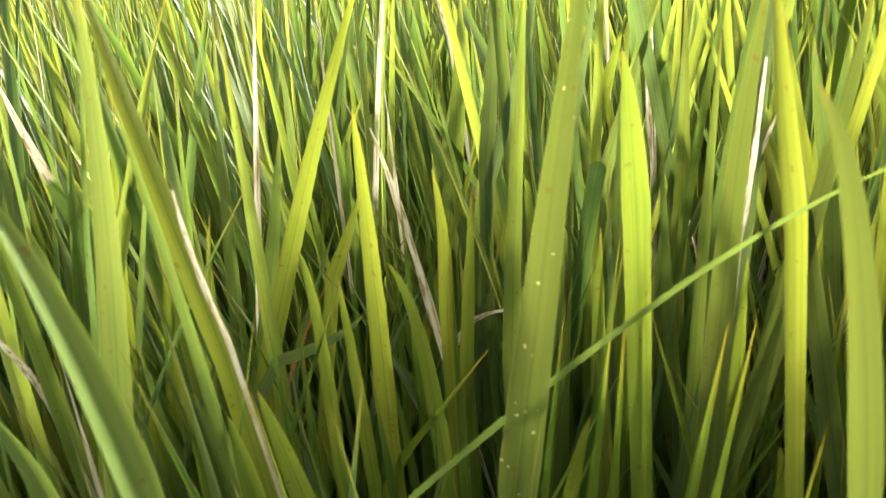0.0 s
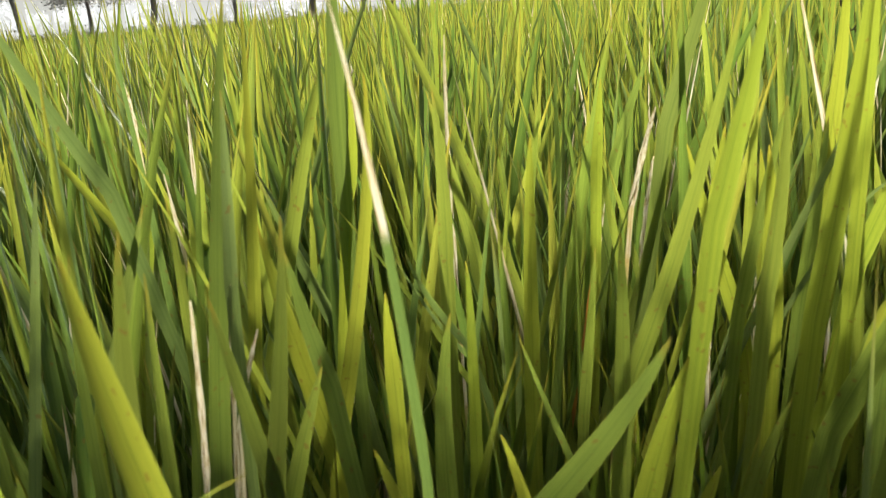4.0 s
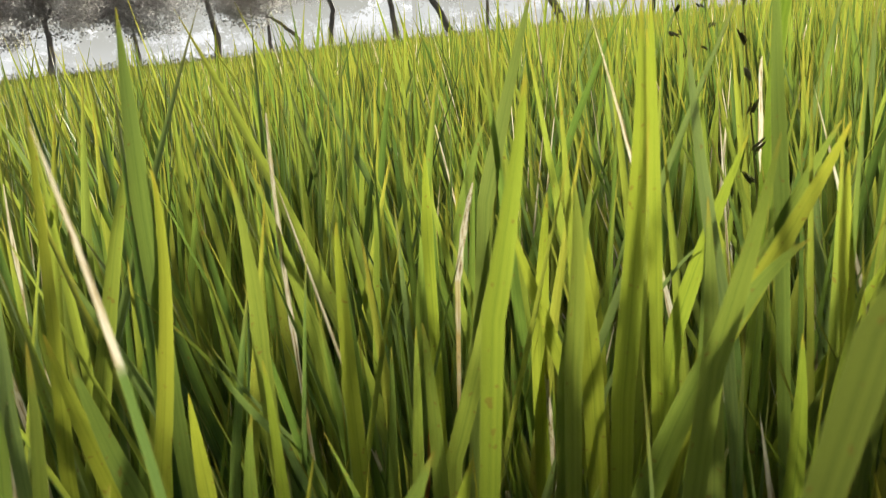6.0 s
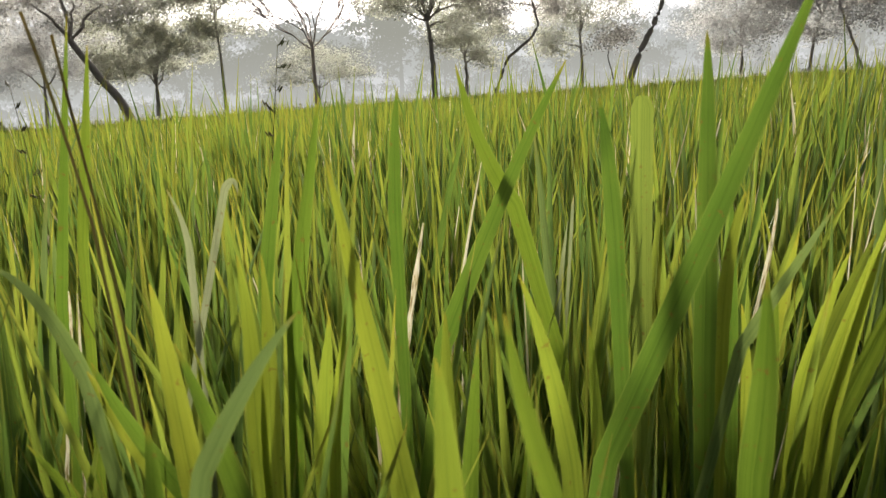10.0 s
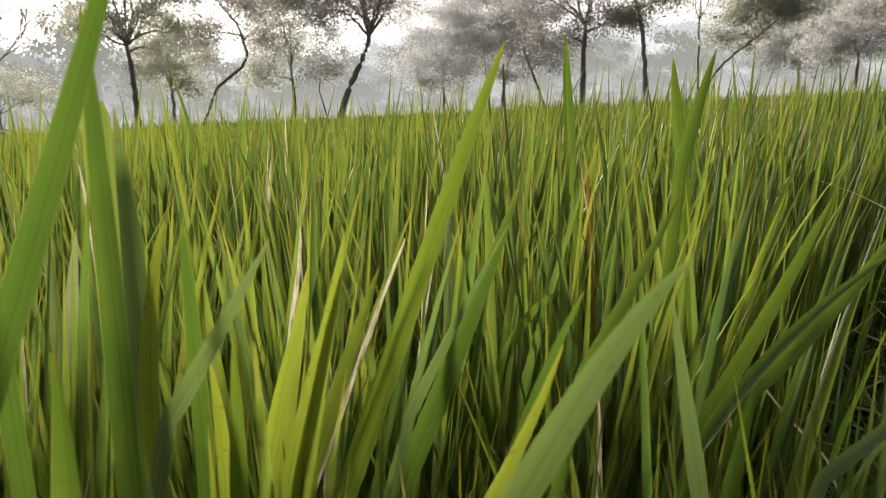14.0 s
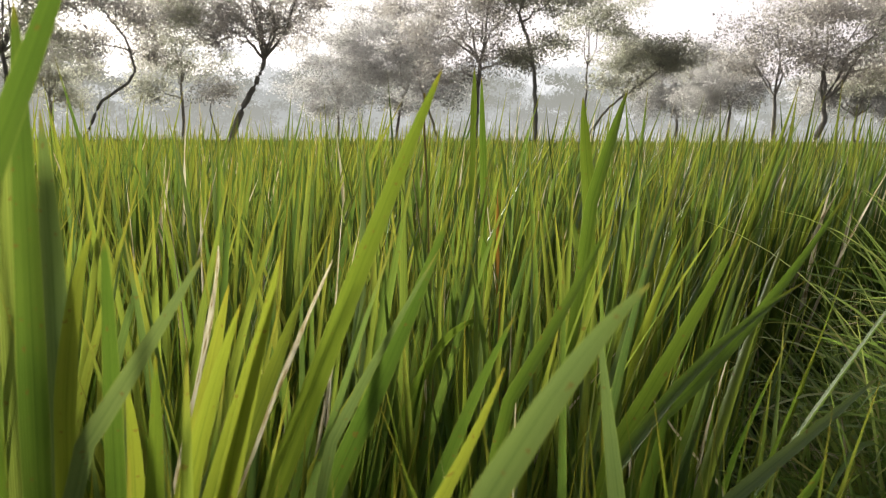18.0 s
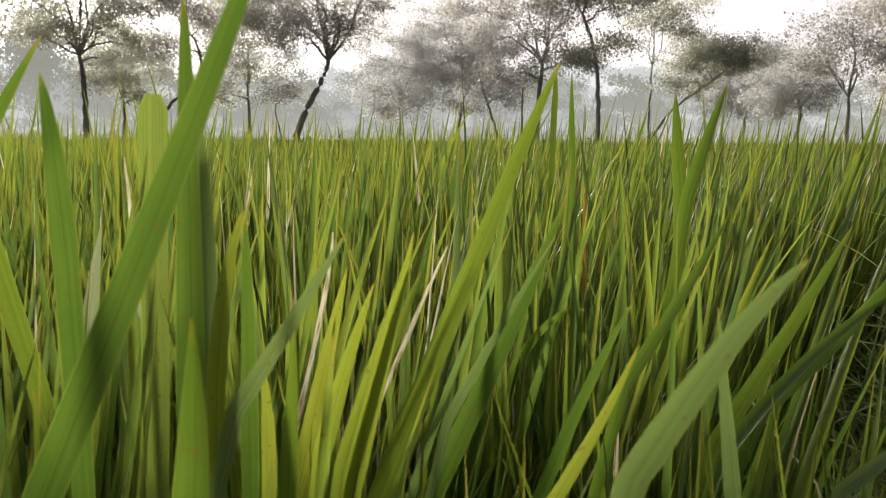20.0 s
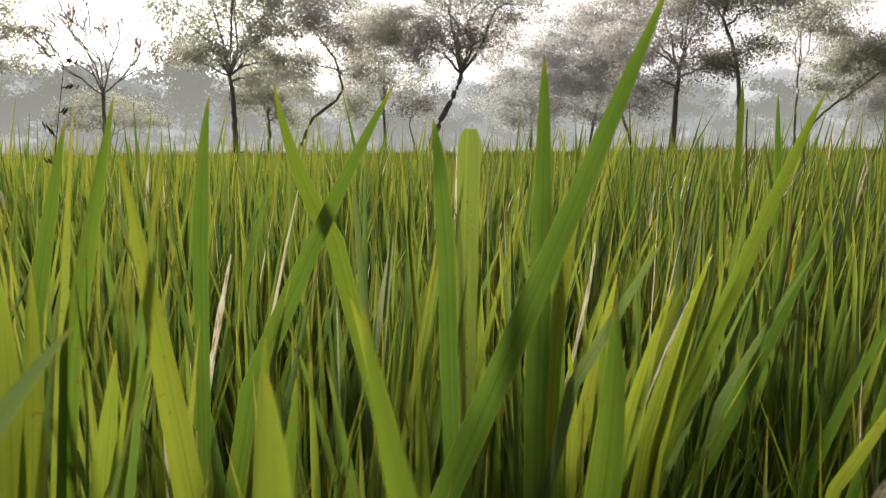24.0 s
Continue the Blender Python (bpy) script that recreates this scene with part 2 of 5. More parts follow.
# ---- mesh helpers ----
def mesh_of(name, verts, quads, uv, mats, index=None, smooth=True):
    me = bpy.data.meshes.new(name)
    verts, quads = np.asarray(verts, np.float32), np.asarray(quads, np.int32)
    me.vertices.add(len(verts))
    me.vertices.foreach_set("co", verts.ravel())
    me.loops.add(quads.size)
    me.loops.foreach_set("vertex_index", quads.ravel())
    me.polygons.add(len(quads))
    me.polygons.foreach_set("loop_start", np.arange(0, quads.size, quads.shape[1], dtype=np.int32))
    if uv is not None:
        layer = me.uv_layers.new(name="UVMap")
        layer.data.foreach_set("uv", np.asarray(uv, np.float32)[quads.ravel()].ravel())
    for m in mats:
        me.materials.append(m)
    if index is not None:
        me.polygons.foreach_set("material_index", np.asarray(index, np.int32))
    me.polygons.foreach_set("use_smooth", np.full(len(quads), smooth))
    me.update(calc_edges=True)
    return me


def ribbons(centre, side, normal, half, fold):
    """Folded blades: three points across at every step along. Arrays are blades x steps (x 3)."""
    n, k = half.shape
    left = centre - side * half[..., None] + normal * (half * fold)[..., None]
    right = centre + side * half[..., None] + normal * (half * fold)[..., None]
    v = np.stack([left, centre, right], 2)
    uv = np.empty((n, k, 3, 2))
    uv[..., 0] = np.array([0.0, 0.5, 1.0])
    uv[..., 1] = np.linspace(0, 1, k)[None, :, None]
    i = (np.arange(n)[:, None, None] * k + np.arange(k - 1)[None, :, None]) * 3 + np.arange(2)[None, None, :]
    q = np.stack([i, i + 1, i + 4, i + 3], -1).reshape(-1, 4)
    return v.reshape(-1, 3), q, uv.reshape(-1, 2)


def profile(s, blunt=1.75):
    """The outline of a rice blade: narrow at the sheath, widest at a third, drawn out to a point."""
    return np.minimum(1.0, 0.45 + 1.7 * s) * np.maximum(0.0, 1 - s ** blunt) ** 0.9 + 0.012 * (1 - s)


def blades(base, az, tilt, curve, length, width, steps, rng, fold=0.55, power=1.4, face=None, blunt=1.75, twist=0.5):
    n = len(az)
    s = np.linspace(0, 1, steps + 1)
    th = tilt[:, None] + curve[:, None] * s[None] ** power
    h = np.stack([np.cos(az), np.sin(az), 0 * az], -1)
    z = np.array([0.0, 0.0, 1.0])
    tan = np.sin(th)[..., None] * h[:, None] + np.cos(th)[..., None] * z
    step = tan * (length / steps)[:, None, None]
    c = base[:, None] + np.concatenate([np.zeros((n, 1, 3)), np.cumsum(0.5 * (step[:, :-1] + step[:, 1:]), 1)], 1)
    f = az if face is None else face
    p = np.stack([-np.sin(f), np.cos(f), 0 * f], -1)[:, None] * np.ones((1, steps + 1, 1))
    p = p - tan * (p * tan).sum(-1, keepdims=True)
    p /= np.linalg.norm(p, axis=-1, keepdims=True)
    nrm = np.cross(tan, p)
    tw = rng.normal(0, twist, n)[:, None] + rng.normal(0, twist, n)[:, None] * s[None]
    side = np.cos(tw)[..., None] * p + np.sin(tw)[..., None] * nrm
    nrm = np.cross(tan, side)
    half = 0.5 * width[:, None] * profile(s, blunt)[None]
    return ribbons(c, side, nrm, half, fold)


def join(pieces):
    """Joins (verts, quads, uv) pieces into one."""
    off, V, Q, U = 0, [], [], []
    for v, q, u in pieces:
        V.append(v), Q.append(q + off), U.append(u)
        off += len(v)
    return np.concatenate(V), np.concatenate(Q), np.concatenate(U)


def tube(points, radii, sides=5):
    """A tapered tube along points."""
    pts = np.asarray(points, float)
    r = np.asarray(radii, float)
    tan = np.gradient(pts, axis=0)
    tan /= np.linalg.norm(tan, axis=1, keepdims=True) + 1e-9
    ref = np.where(np.abs(tan[:, 2:3]) > 0.9, np.array([[1.0, 0, 0]]), np.array([[0, 0, 1.0]]))
    a = np.cross(tan, ref)
    a /= np.linalg.norm(a, axis=1, keepdims=True) + 1e-9
    b = np.cross(tan, a)
    ang = np.linspace(0, 2 * np.pi, sides, endpoint=False)
    v = pts[:, None] + r[:, None, None] * (np.cos(ang)[None, :, None] * a[:, None] + np.sin(ang)[None, :, None] * b[:, None])
    k = len(pts)
    i, j = np.meshgrid(np.arange(k - 1), np.arange(sides), indexing="ij")
    jn = (j + 1) % sides
    q = np.stack([i * sides + j, i * sides + jn, (i + 1) * sides + jn, (i + 1) * sides + j], -1).reshape(-1, 4)
    uv = np.stack(np.meshgrid(np.linspace(0, 1, k), np.linspace(0, 1, sides), indexing="ij")[::-1], -1).reshape(-1, 2)
    return v.reshape(-1, 3), q, uv


def child(name, me, parent, label=""):
    ob = new(name, me)
    ob.parent = parent
    return tagged(ob, label)


# ---- the ground: paddy floor, the raised grassy bund along its edge, dry land under the trees ----
EDGE = np.array([(-6.0, -4.2), (-0.6, -0.75), (0.3, -0.25), (0.52, 0.55), (0.76, 1.2), (1.14, 1.60), (2.06, 2.105), (3.66, 3.01), (6.0, 4.7), (10.0, 7.4), (55.0, 38.0)])


def beyond_edge(xy):
    """Signed distance from the field's edge: positive on the bund's side."""
    best = np.full(len(xy), 1e9)
    sign = np.ones(len(xy))
    for a, b in zip(EDGE[:-1], EDGE[1:]):
        d = b - a
        t = np.clip(((xy - a) @ d) / (d @ d), 0, 1)
        near = a + t[:, None] * d
        dist = np.linalg.norm(xy - near, axis=1)
        s = d[0] * (xy[:, 1] - a[1]) - d[1] * (xy[:, 0] - a[0])
        m = dist < best
        best[m], sign[m] = dist[m], np.where(s[m] > 0, -1, 1)
    return best * sign


def ground_height(xy):
    d = beyond_edge(xy)
    r = np.linalg.norm(xy, axis=1)
    bund = 0.30 * np.clip((d - 0.12) / 0.32, 0, 1) * np.clip((40 - r) / 10, 0, 1)
    rise = 0.35 * np.clip((r - 37) / 4, 0, 1)
    return bund + rise + 0.012 * np.sin(xy[:, 0] * 7.1) * np.sin(xy[:, 1] * 6.3)


def build_ground():
    rings = np.concatenate([[0.0], np.geomspace(0.12, 1500, 110)])
    spokes = 128
    a = np.linspace(0, 2 * np.pi, spokes, endpoint=False)
    xy = (rings[:, None, None] * np.stack([np.cos(a), np.sin(a)], -1)[None]).reshape(-1, 2)
    v = np.c_[xy, ground_height(xy)]
    i, j = np.meshgrid(np.arange(len(rings) - 1), np.arange(spokes), indexing="ij")
    jn = (j + 1) % spokes
    q = np.stack([i * spokes + j, (i + 1) * spokes + j, (i + 1) * spokes + jn, i * spokes + jn], -1).reshape(-1, 4)
    me = mesh_of("ground", v, q, None, [M_MUD])
    tagged(new("ground", me), "dark wet paddy mud with a raised earth bund", "ground", kind="structure")


build_ground()


# ---- trees ----
def leaf_cards(rng, centres, spread, count, size, flat=0.4):
    """Small diamond leaves in loose flat sprays round the twig ends."""
    n = len(centres) * count
    c = np.repeat(centres, count, 0) + rng.normal(0, 1, (n, 3)) * np.array([spread, spread, spread * flat])
    a = rng.normal(0, 1, (n, 3))
    a /= np.linalg.norm(a, axis=1, keepdims=True)
    b = np.cross(a, rng.normal(0, 1, (n, 3)))
    b /= np.linalg.norm(b, axis=1, keepdims=True)
    ln = size * rng.uniform(0.6, 1.5, n)[:, None]
    v = np.stack([c - a * ln, c - b * ln * 0.5 + a * ln * 0.1, c + a * ln, c + b * ln * 0.5], 1).reshape(-1, 3)
    q = np.arange(4 * n).reshape(-1, 4)
    return v, q, np.tile([[0.5, 0], [0, 0.5], [0.5, 1], [1, 0.5]], (n, 1))


def bent(rng, start, end, steps, wander, sag=0.0):
    """A crooked way from start to end that sets out steeply and flattens."""
    s = np.linspace(0, 1, steps + 1)[:, None]
    start, end = np.asarray(start, float), np.asarray(end, float)
    d = np.linalg.norm(end - start)
    path = start + (end - start) * s
    path[:, 2:] += (0.10 - sag) * d * np.sin(s * math.pi)
    wob = np.cumsum(rng.normal(0, wander * d / steps, (steps + 1, 3)), 0)
    wob -= wob[:1] + (wob[-1:] - wob[:1]) * s
    return path + wob


def tree(seed, az, dist, stem, lobes, girth=0.16, crown=None, dense=1.0, size=0.06, label=""):
    """A tree at az degrees right of +y. stem: the trunk as (across, up) in metres; lobes: its leafy masses as (across, up, half width, half height).
    A limb leads from the trunk to each lobe and forks into boughs with flat sprays of leaves."""
    rng = np.random.default_rng(seed)
    place = np.array([math.sin(radians(az)) * dist, math.cos(radians(az)) * dist, 0.0])
    place[2] = ground_height(place[None, :2])[0] - 0.05
    root = new("tree")
    root.location = place
    tagged(root, label or "tall tree with grey-brown limbs and haze-pale leaves", "tree", "trees behind the field")
    across = np.array([math.cos(radians(az)), -math.sin(radians(az)), 0])
    deep = np.array([math.sin(radians(az)), math.cos(radians(az)), 0])
    up = np.array([0, 0, 1.0])
    knots = np.array([x * across + z * up for x, z in stem])
    t = np.linspace(0, len(knots) - 1, 4 * len(knots))
    pts = np.stack([np.interp(t, np.arange(len(knots)), knots[:, k]) for k in range(3)], -1)
    pts[1:-1] = 0.25 * pts[:-2] + 0.5 * pts[1:-1] + 0.25 * pts[2:]
    pts[1:] += rng.normal(0, 0.016, (len(pts) - 1, 3))
    girth *= 0.85
    rad = np.linspace(girth, girth * 0.55, len(pts))
    rad[0] *= 1.4
    child("trunk", mesh_of("trunk", *tube(pts, rad, 9), [M_BARK]), root)
    for x, z, rx, rz in lobes:
        rx, rz = 1.28 * rx, 1.45 * rz
        mid = x * across + z * up + rng.normal(0, 0.5) * rx * deep
        cost = np.linalg.norm(pts - mid, axis=1) + 2.5 * np.maximum(0, pts[:, 2] - mid[2] + 0.25 * rx)
        cost[: len(pts) // 2] += 1.0
        k = int(np.argmin(cost))
        main = bent(rng, pts[k], mid, 7, 0.28)
        r0 = min(rad[k] * 0.72, 0.035 + 0.028 * rx * (1 + 0.3 * rz))
        wood = [tube(main, np.linspace(r0, r0 * 0.3, 8), 6)]
        nodes = [main[3:]]
        count = max(4, int(8 + 8.0 * rx * (0.6 + rz)))
        way = rng.normal(0, 1, (count, 3))
        way /= np.linalg.norm(way, axis=1, keepdims=True)
        way *= rng.uniform(0.25, 1.0, (count, 1)) ** 0.6
        pads = mid + rx * way[:, :1] * across + 0.85 * rx * way[:, 1:2] * deep + rz * way[:, 2:] * up
        sprays = []
        for p in pads[np.argsort(np.linalg.norm(pads - mid, axis=1))]:
            there = np.concatenate(nodes)
            c = np.linalg.norm(there - p, axis=1) + 1.2 * np.maximum(0, there[:, 2] - p[2])
            bough = bent(rng, there[np.argmin(c)], p, 4, 0.3)
            r1 = r0 * rng.uniform(0.14, 0.26)
            wood.append(tube(bough, np.linspace(r1, r1 * 0.35, 5), 4))
            nodes.append(bough[2:])
            for _ in range(3):
                tip = p + rng.normal(0, 1, 3) * np.array([0.42, 0.42, 0.2])
                wood.append(tube(bent(rng, bough[-2], tip, 2, 0.2), np.linspace(r1 * 0.4, r1 * 0.2, 3), 3))
                sprays.append(tip)
            sprays.append(p)
        v, q, u = join(wood)
        limb = child("limb", mesh_of("limb", v, q, u, [M_BARK]), root)
        v, q, u = leaf_cards(rng, np.array(sprays), 0.26, max(4, int(24 * dense)), size, 0.55)
        child("foliage", mesh_of("foliage", v, q, u, [crown or M_CROWN], smooth=False), limb, "thin haze-pale grey-green leaves with gaps")
    return root


def plain_tree(seed, az, dist, high, wide, lean=0.0, fork=0.35, girth=0.16, crown=None, dense=1.0, label=""):
    """A tree of ordinary form: a trunk that leans a little and a rounded, uneven crown."""
    rng = np.random.default_rng(seed)
    h = high * fork
    stem = [(0, 0), (lean * h * 0.4 + rng.normal(0, 0.1), h * 0.5), (lean * h, h)]
    lobes = []
    for k in range(6):
        a = 2 * math.pi * k / 6 + rng.uniform(-0.4, 0.4)
        lobes.append((lean * h * 1.5 + 0.55 * wide * math.cos(a), h + (high - h) * (0.5 + 0.38 * math.sin(a)), wide * rng.uniform(0.36, 0.52), (high - h) * rng.uniform(0.16, 0.24)))
    lobes.append((lean * h * 1.5, h + (high - h) * 0.5, wide * 0.5, (high - h) * 0.22))
    return tree(seed, az, dist, stem, lobes, girth, crown, dense, label=label)


def bare_tree(seed, az, dist):
    """A leafless tree: a straight trunk that opens into a wide fan of limbs, each forking again and again into fine twigs."""
    rng = np.random.default_rng(seed)
    root = new("tree")
    root.location = (math.sin(radians(az)) * dist, math.cos(radians(az)) * dist, -0.05)
    tagged(root, "bare leafless tree with a wide fan of fine twigs", "tree", "trees behind the field")
    across = np.array([math.cos(radians(az)), -math.sin(radians(az)), 0])
    deep = np.array([math.sin(radians(az)), math.cos(radians(az)), 0])
    up = np.array([0, 0, 1.0])
    pts = np.linspace(0, 3.9, 9)[:, None] * up + rng.normal(0, 0.02, (9, 3))
    child("trunk", mesh_of("trunk", *tube(pts, np.linspace(0.13, 0.09, 9), 8), [M_TWIG]), root)

    def grow(start, way, length, radius, depth, wood):
        line = [start]
        for _ in range(3):
            way = way + rng.normal(0, 0.10, 3) + 0.08 * up
            way = way / np.linalg.norm(way)
            line.append(line[-1] + way * length / 3)
        wood.append(tube(np.array(line), np.linspace(radius, radius * 0.65, 4), 6 if depth > 3 else 3))
        if depth == 0:
            return
        for k in range(3 if depth < 3 or rng.random() < 0.4 else 2):
            turn = rng.normal(0, 0.36) * across + rng.normal(0, 0.3) * deep
            turn = turn + (0.24 if k % 2 else -0.24) * across
            grow(line[-1 - (k == 2)], way + turn, length * rng.uniform(0.62, 0.86), radius * 0.78, depth - 1, wood)

    for a in (-0.92, -0.5, -0.18, 0.12, 0.42, 0.85):
        wood = []
        way = math.sin(a) * across + math.cos(a) * up + rng.normal(0, 0.35) * deep
        grow(pts[-1] - rng.uniform(0, 0.25) * up, way / np.linalg.norm(way), 1.55 - 0.3 * abs(a), 0.047, 5, wood)
        child("limb", mesh_of("limb", *join(wood), [M_TWIG]), root)


TREES = "tall tree with a dark forked trunk and haze-pale leaves"
SLANT = "leaning tree with a slanting bare trunk and thin leaves"
FAINT = "broad dense tree with leaves greyed by mist"
# behind the start of the walk
plain_tree(11, -87, 41, 9.5, 3.2, 0.1, crown=M_CROWN_DULL, label=TREES)
plain_tree(12, -76.5, 40, 9.0, 3.0, -0.1, crown=M_CROWN_DULL, label=TREES)
plain_tree(13, -69.0, 41, 9.5, 3.4, 0.1, 0.28, 0.22, M_CROWN_DULL, 1.2, TREES)
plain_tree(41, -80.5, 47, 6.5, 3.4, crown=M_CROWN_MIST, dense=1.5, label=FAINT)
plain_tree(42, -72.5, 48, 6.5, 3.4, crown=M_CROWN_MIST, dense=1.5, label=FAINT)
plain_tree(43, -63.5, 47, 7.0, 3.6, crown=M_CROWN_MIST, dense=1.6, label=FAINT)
tree(14, -58.6, 40, [(0, 0), (0.1, 1.6), (-0.1, 3.0)], [(-1.6, 4.6, 1.6, 0.9), (1.4, 4.4, 1.6, 0.9), (0, 6.0, 2.0, 1.0), (-1.2, 7.4, 1.6, 0.9), (1.2, 7.6, 1.6, 0.9)], 0.22, M_CROWN_DULL, 1.2, label=TREES)
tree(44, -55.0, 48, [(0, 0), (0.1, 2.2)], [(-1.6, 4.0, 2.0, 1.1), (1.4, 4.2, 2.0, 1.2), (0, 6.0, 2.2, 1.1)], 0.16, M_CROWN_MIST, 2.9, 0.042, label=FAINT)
tree(45, -52.8, 39, [(0, 0), (-0.2, 1.1), (-1.0, 1.9), (-1.5, 2.2)], [(-2.0, 3.2, 1.3, 0.6), (-1.0, 3.6, 1.0, 0.6), (-2.6, 2.4, 0.8, 0.4)], 0.13, M_CROWN_DULL, 1.0, label=SLANT)
tree(15, -51.1, 39, [(0, 0), (0.1, 1.2), (0.4, 2.3), (0.0, 3.1), (-0.8, 3.7)], [(-1.2, 4.9, 1.4, 0.7), (0.6, 5.2, 1.3, 0.7), (-0.4, 6.6, 1.7, 0.8)], 0.17, M_CROWN_DULL, 0.9, label="crooked tree with a dark bent trunk and thin leaves")
tree(46, -46.4, 40, [(0, 0), (-0.1, 1.8), (-0.4, 3.8)], [(-1.4, 5.2, 1.5, 0.8), (0.8, 5.4, 1.6, 0.9), (-0.3, 7.0, 2.0, 1.0), (1.2, 3.8, 1.2, 0.6)], 0.20, M_CROWN_DULL, 1.2, label=TREES)
tree(16, -42.2, 38, [(0, 0), (-0.7, 1.6), (-1.5, 3.2), (-2.0, 4.6)], [(-3.0, 5.8, 1.5, 0.8), (-1.4, 6.4, 1.7, 0.9), (-2.4, 7.8, 1.9, 0.9)], 0.22, M_CROWN_DULL, 1.0, label=SLANT)
tree(47, -40.0, 50, [(0, 0), (0.1, 2.4)], [(-1.8, 4.2, 2.0, 1.1), (1.6, 4.4, 2.0, 1.1), (0, 6.2, 2.2, 1.0)], 0.16, M_CROWN_MIST, 2.9, 0.042, label=FAINT)
tree(17, -34.6, 37, [(0, 0), (-0.5, 1.5), (-1.3, 2.7), (-2.2, 4.2)], [(-3.4, 5.6, 1.4, 0.7), (-2.0, 6.6, 1.7, 0.8), (-0.8, 5.6, 1.2, 0.6), (-3.0, 7.8, 1.9, 0.8)], 0.26, M_CROWN_DULL, 0.5, label="dark leaning tree with gnarled sparse limbs")
# the row seen over the field
tree(18, -33.3, 45, [(0, 0), (0.1, 2.0)], [(0, 4.0, 2.3, 1.0), (-1.3, 5.3, 1.9, 0.7), (0.8, 6.4, 2.0, 0.7), (1.5, 4.9, 1.5, 0.7), (-1.6, 3.2, 1.4, 0.6)], 0.18, M_CROWN_GREEN, 1.9, label="broad dense tree with layered haze-pale green leaves")
tree(19, -28.9, 45, [(0, 0), (0.05, 2.6), (0, 5.4)], [(0, 7.6, 1.6, 0.6), (1.3, 6.7, 1.1, 0.35), (-0.4, 6.2, 1.3, 0.4), (0.7, 5.1, 1.3, 0.4), (-0.8, 4.6, 0.8, 0.4), (0.1, 8.8, 1.7, 0.6)], 0.12, M_CROWN_GREEN, 1.0, label="slender tree with leaves in thin level layers")
bare_tree(20, -22.7, 43)
tree(48, -22.5, 46, [(0, 0), (0, 1.4)], [(-0.3, 3.5, 0.8, 0.12), (0.9, 3.0, 0.9, 0.12), (-1.2, 2.8, 0.9, 0.12), (0.2, 2.4, 1.2, 0.14), (1.9, 2.1, 0.9, 0.14), (-2.0, 2.0, 0.9, 0.14)], 0.08, M_CROWN_GREEN, 0.9, 0.05, label="low bushy tree with level layers of pale leaves")
tree(21, -14.5, 40, [(0, 0), (0.05, 1.8), (0, 3.2), (-0.1, 4.2)], [(-2.3, 6.7, 1.3, 0.8), (-1.2, 8.0, 1.7, 0.9), (-2.3, 5.3, 1.1, 0.4), (0.6, 8.4, 1.8, 1.0), (2.0, 7.2, 1.5, 0.8), (0.0, 6.3, 1.4, 0.7), (3.2, 8.0, 1.4, 0.7), (1.5, 5.6, 1.1, 0.6), (2.4, 4.8, 1.0, 0.4), (-0.9, 4.9, 0.9, 0.4), (0.8, 4.2, 0.8, 0.4), (0.0, 10.2, 2.4, 0.9)], 0.18, M_CROWN_GREEN, 0.95, label=TREES)
tree(49, -12.2, 46, [(0, 0), (0.05, 1.6), (0, 2.4)], [(-0.5, 3.6, 1.3, 0.7), (0.7, 4.3, 1.3, 0.8), (-0.1, 5.4, 1.3, 0.7), (0.8, 2.5, 0.8, 0.4)], 0.14, M_CROWN_GREEN, 1.3)
tree(22, -10.7, 38.5, [(0, 0), (0.4, 0.9), (1.05, 2.3), (2.2, 3.1), (2.5, 3.7), (2.25, 4.8), (1.8, 5.5)], [(1.2, 6.4, 1.3, 0.6), (2.9, 6.0, 1.1, 0.6), (2.9, 4.6, 0.6, 0.4), (0.8, 4.6, 0.5, 0.6), (0.2, 6.8, 1.2, 0.6), (1.6, 7.6, 1.3, 0.7)], 0.10, None, 1.0, label=SLANT)
tree(23, -4.2, 44, [(0, 0), (0.05, 1.8), (0, 3.2)], [(-0.8, 4.2, 1.5, 0.9), (0.7, 4.8, 1.6, 0.9), (-0.6, 6.0, 1.7, 0.9), (0.9, 6.8, 1.6, 0.8), (-0.7, 7.8, 1.5, 0.8), (-1.6, 2.8, 1.0, 0.5)], 0.12, M_CROWN_GREEN, 1.05)
tree(24, -1.0, 39, [(0, 0), (0.05, 0.9), (0.5, 2.0), (1.2, 3.3), (1.6, 4.3)], [(0.1, 5.3, 1.0, 0.7), (-0.5, 6.8, 1.6, 1.0), (1.1, 7.0, 1.7, 1.1), (2.6, 5.6, 1.2, 0.6), (3.0, 7.0, 1.7, 1.0), (4.5, 7.9, 1.4, 0.7), (0.6, 8.8, 2.0, 0.9), (2.6, 8.8, 1.9, 0.9), (1.4, 10.3, 2.4, 0.8)], 0.22, None, 0.95, label=TREES)
tree(50, -1.9, 40, [(0, 0), (-0.1, 0.9), (-0.35, 1.9)], [(-0.5, 2.7, 0.6, 0.4), (0.3, 3.0, 0.5, 0.5)], 0.06, None, 0.5, label="thin sapling with few leaves")
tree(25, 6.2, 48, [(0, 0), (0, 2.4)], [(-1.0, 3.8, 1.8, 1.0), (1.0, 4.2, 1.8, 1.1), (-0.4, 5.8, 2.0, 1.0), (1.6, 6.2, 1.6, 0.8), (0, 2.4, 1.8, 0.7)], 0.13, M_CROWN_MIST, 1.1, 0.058)
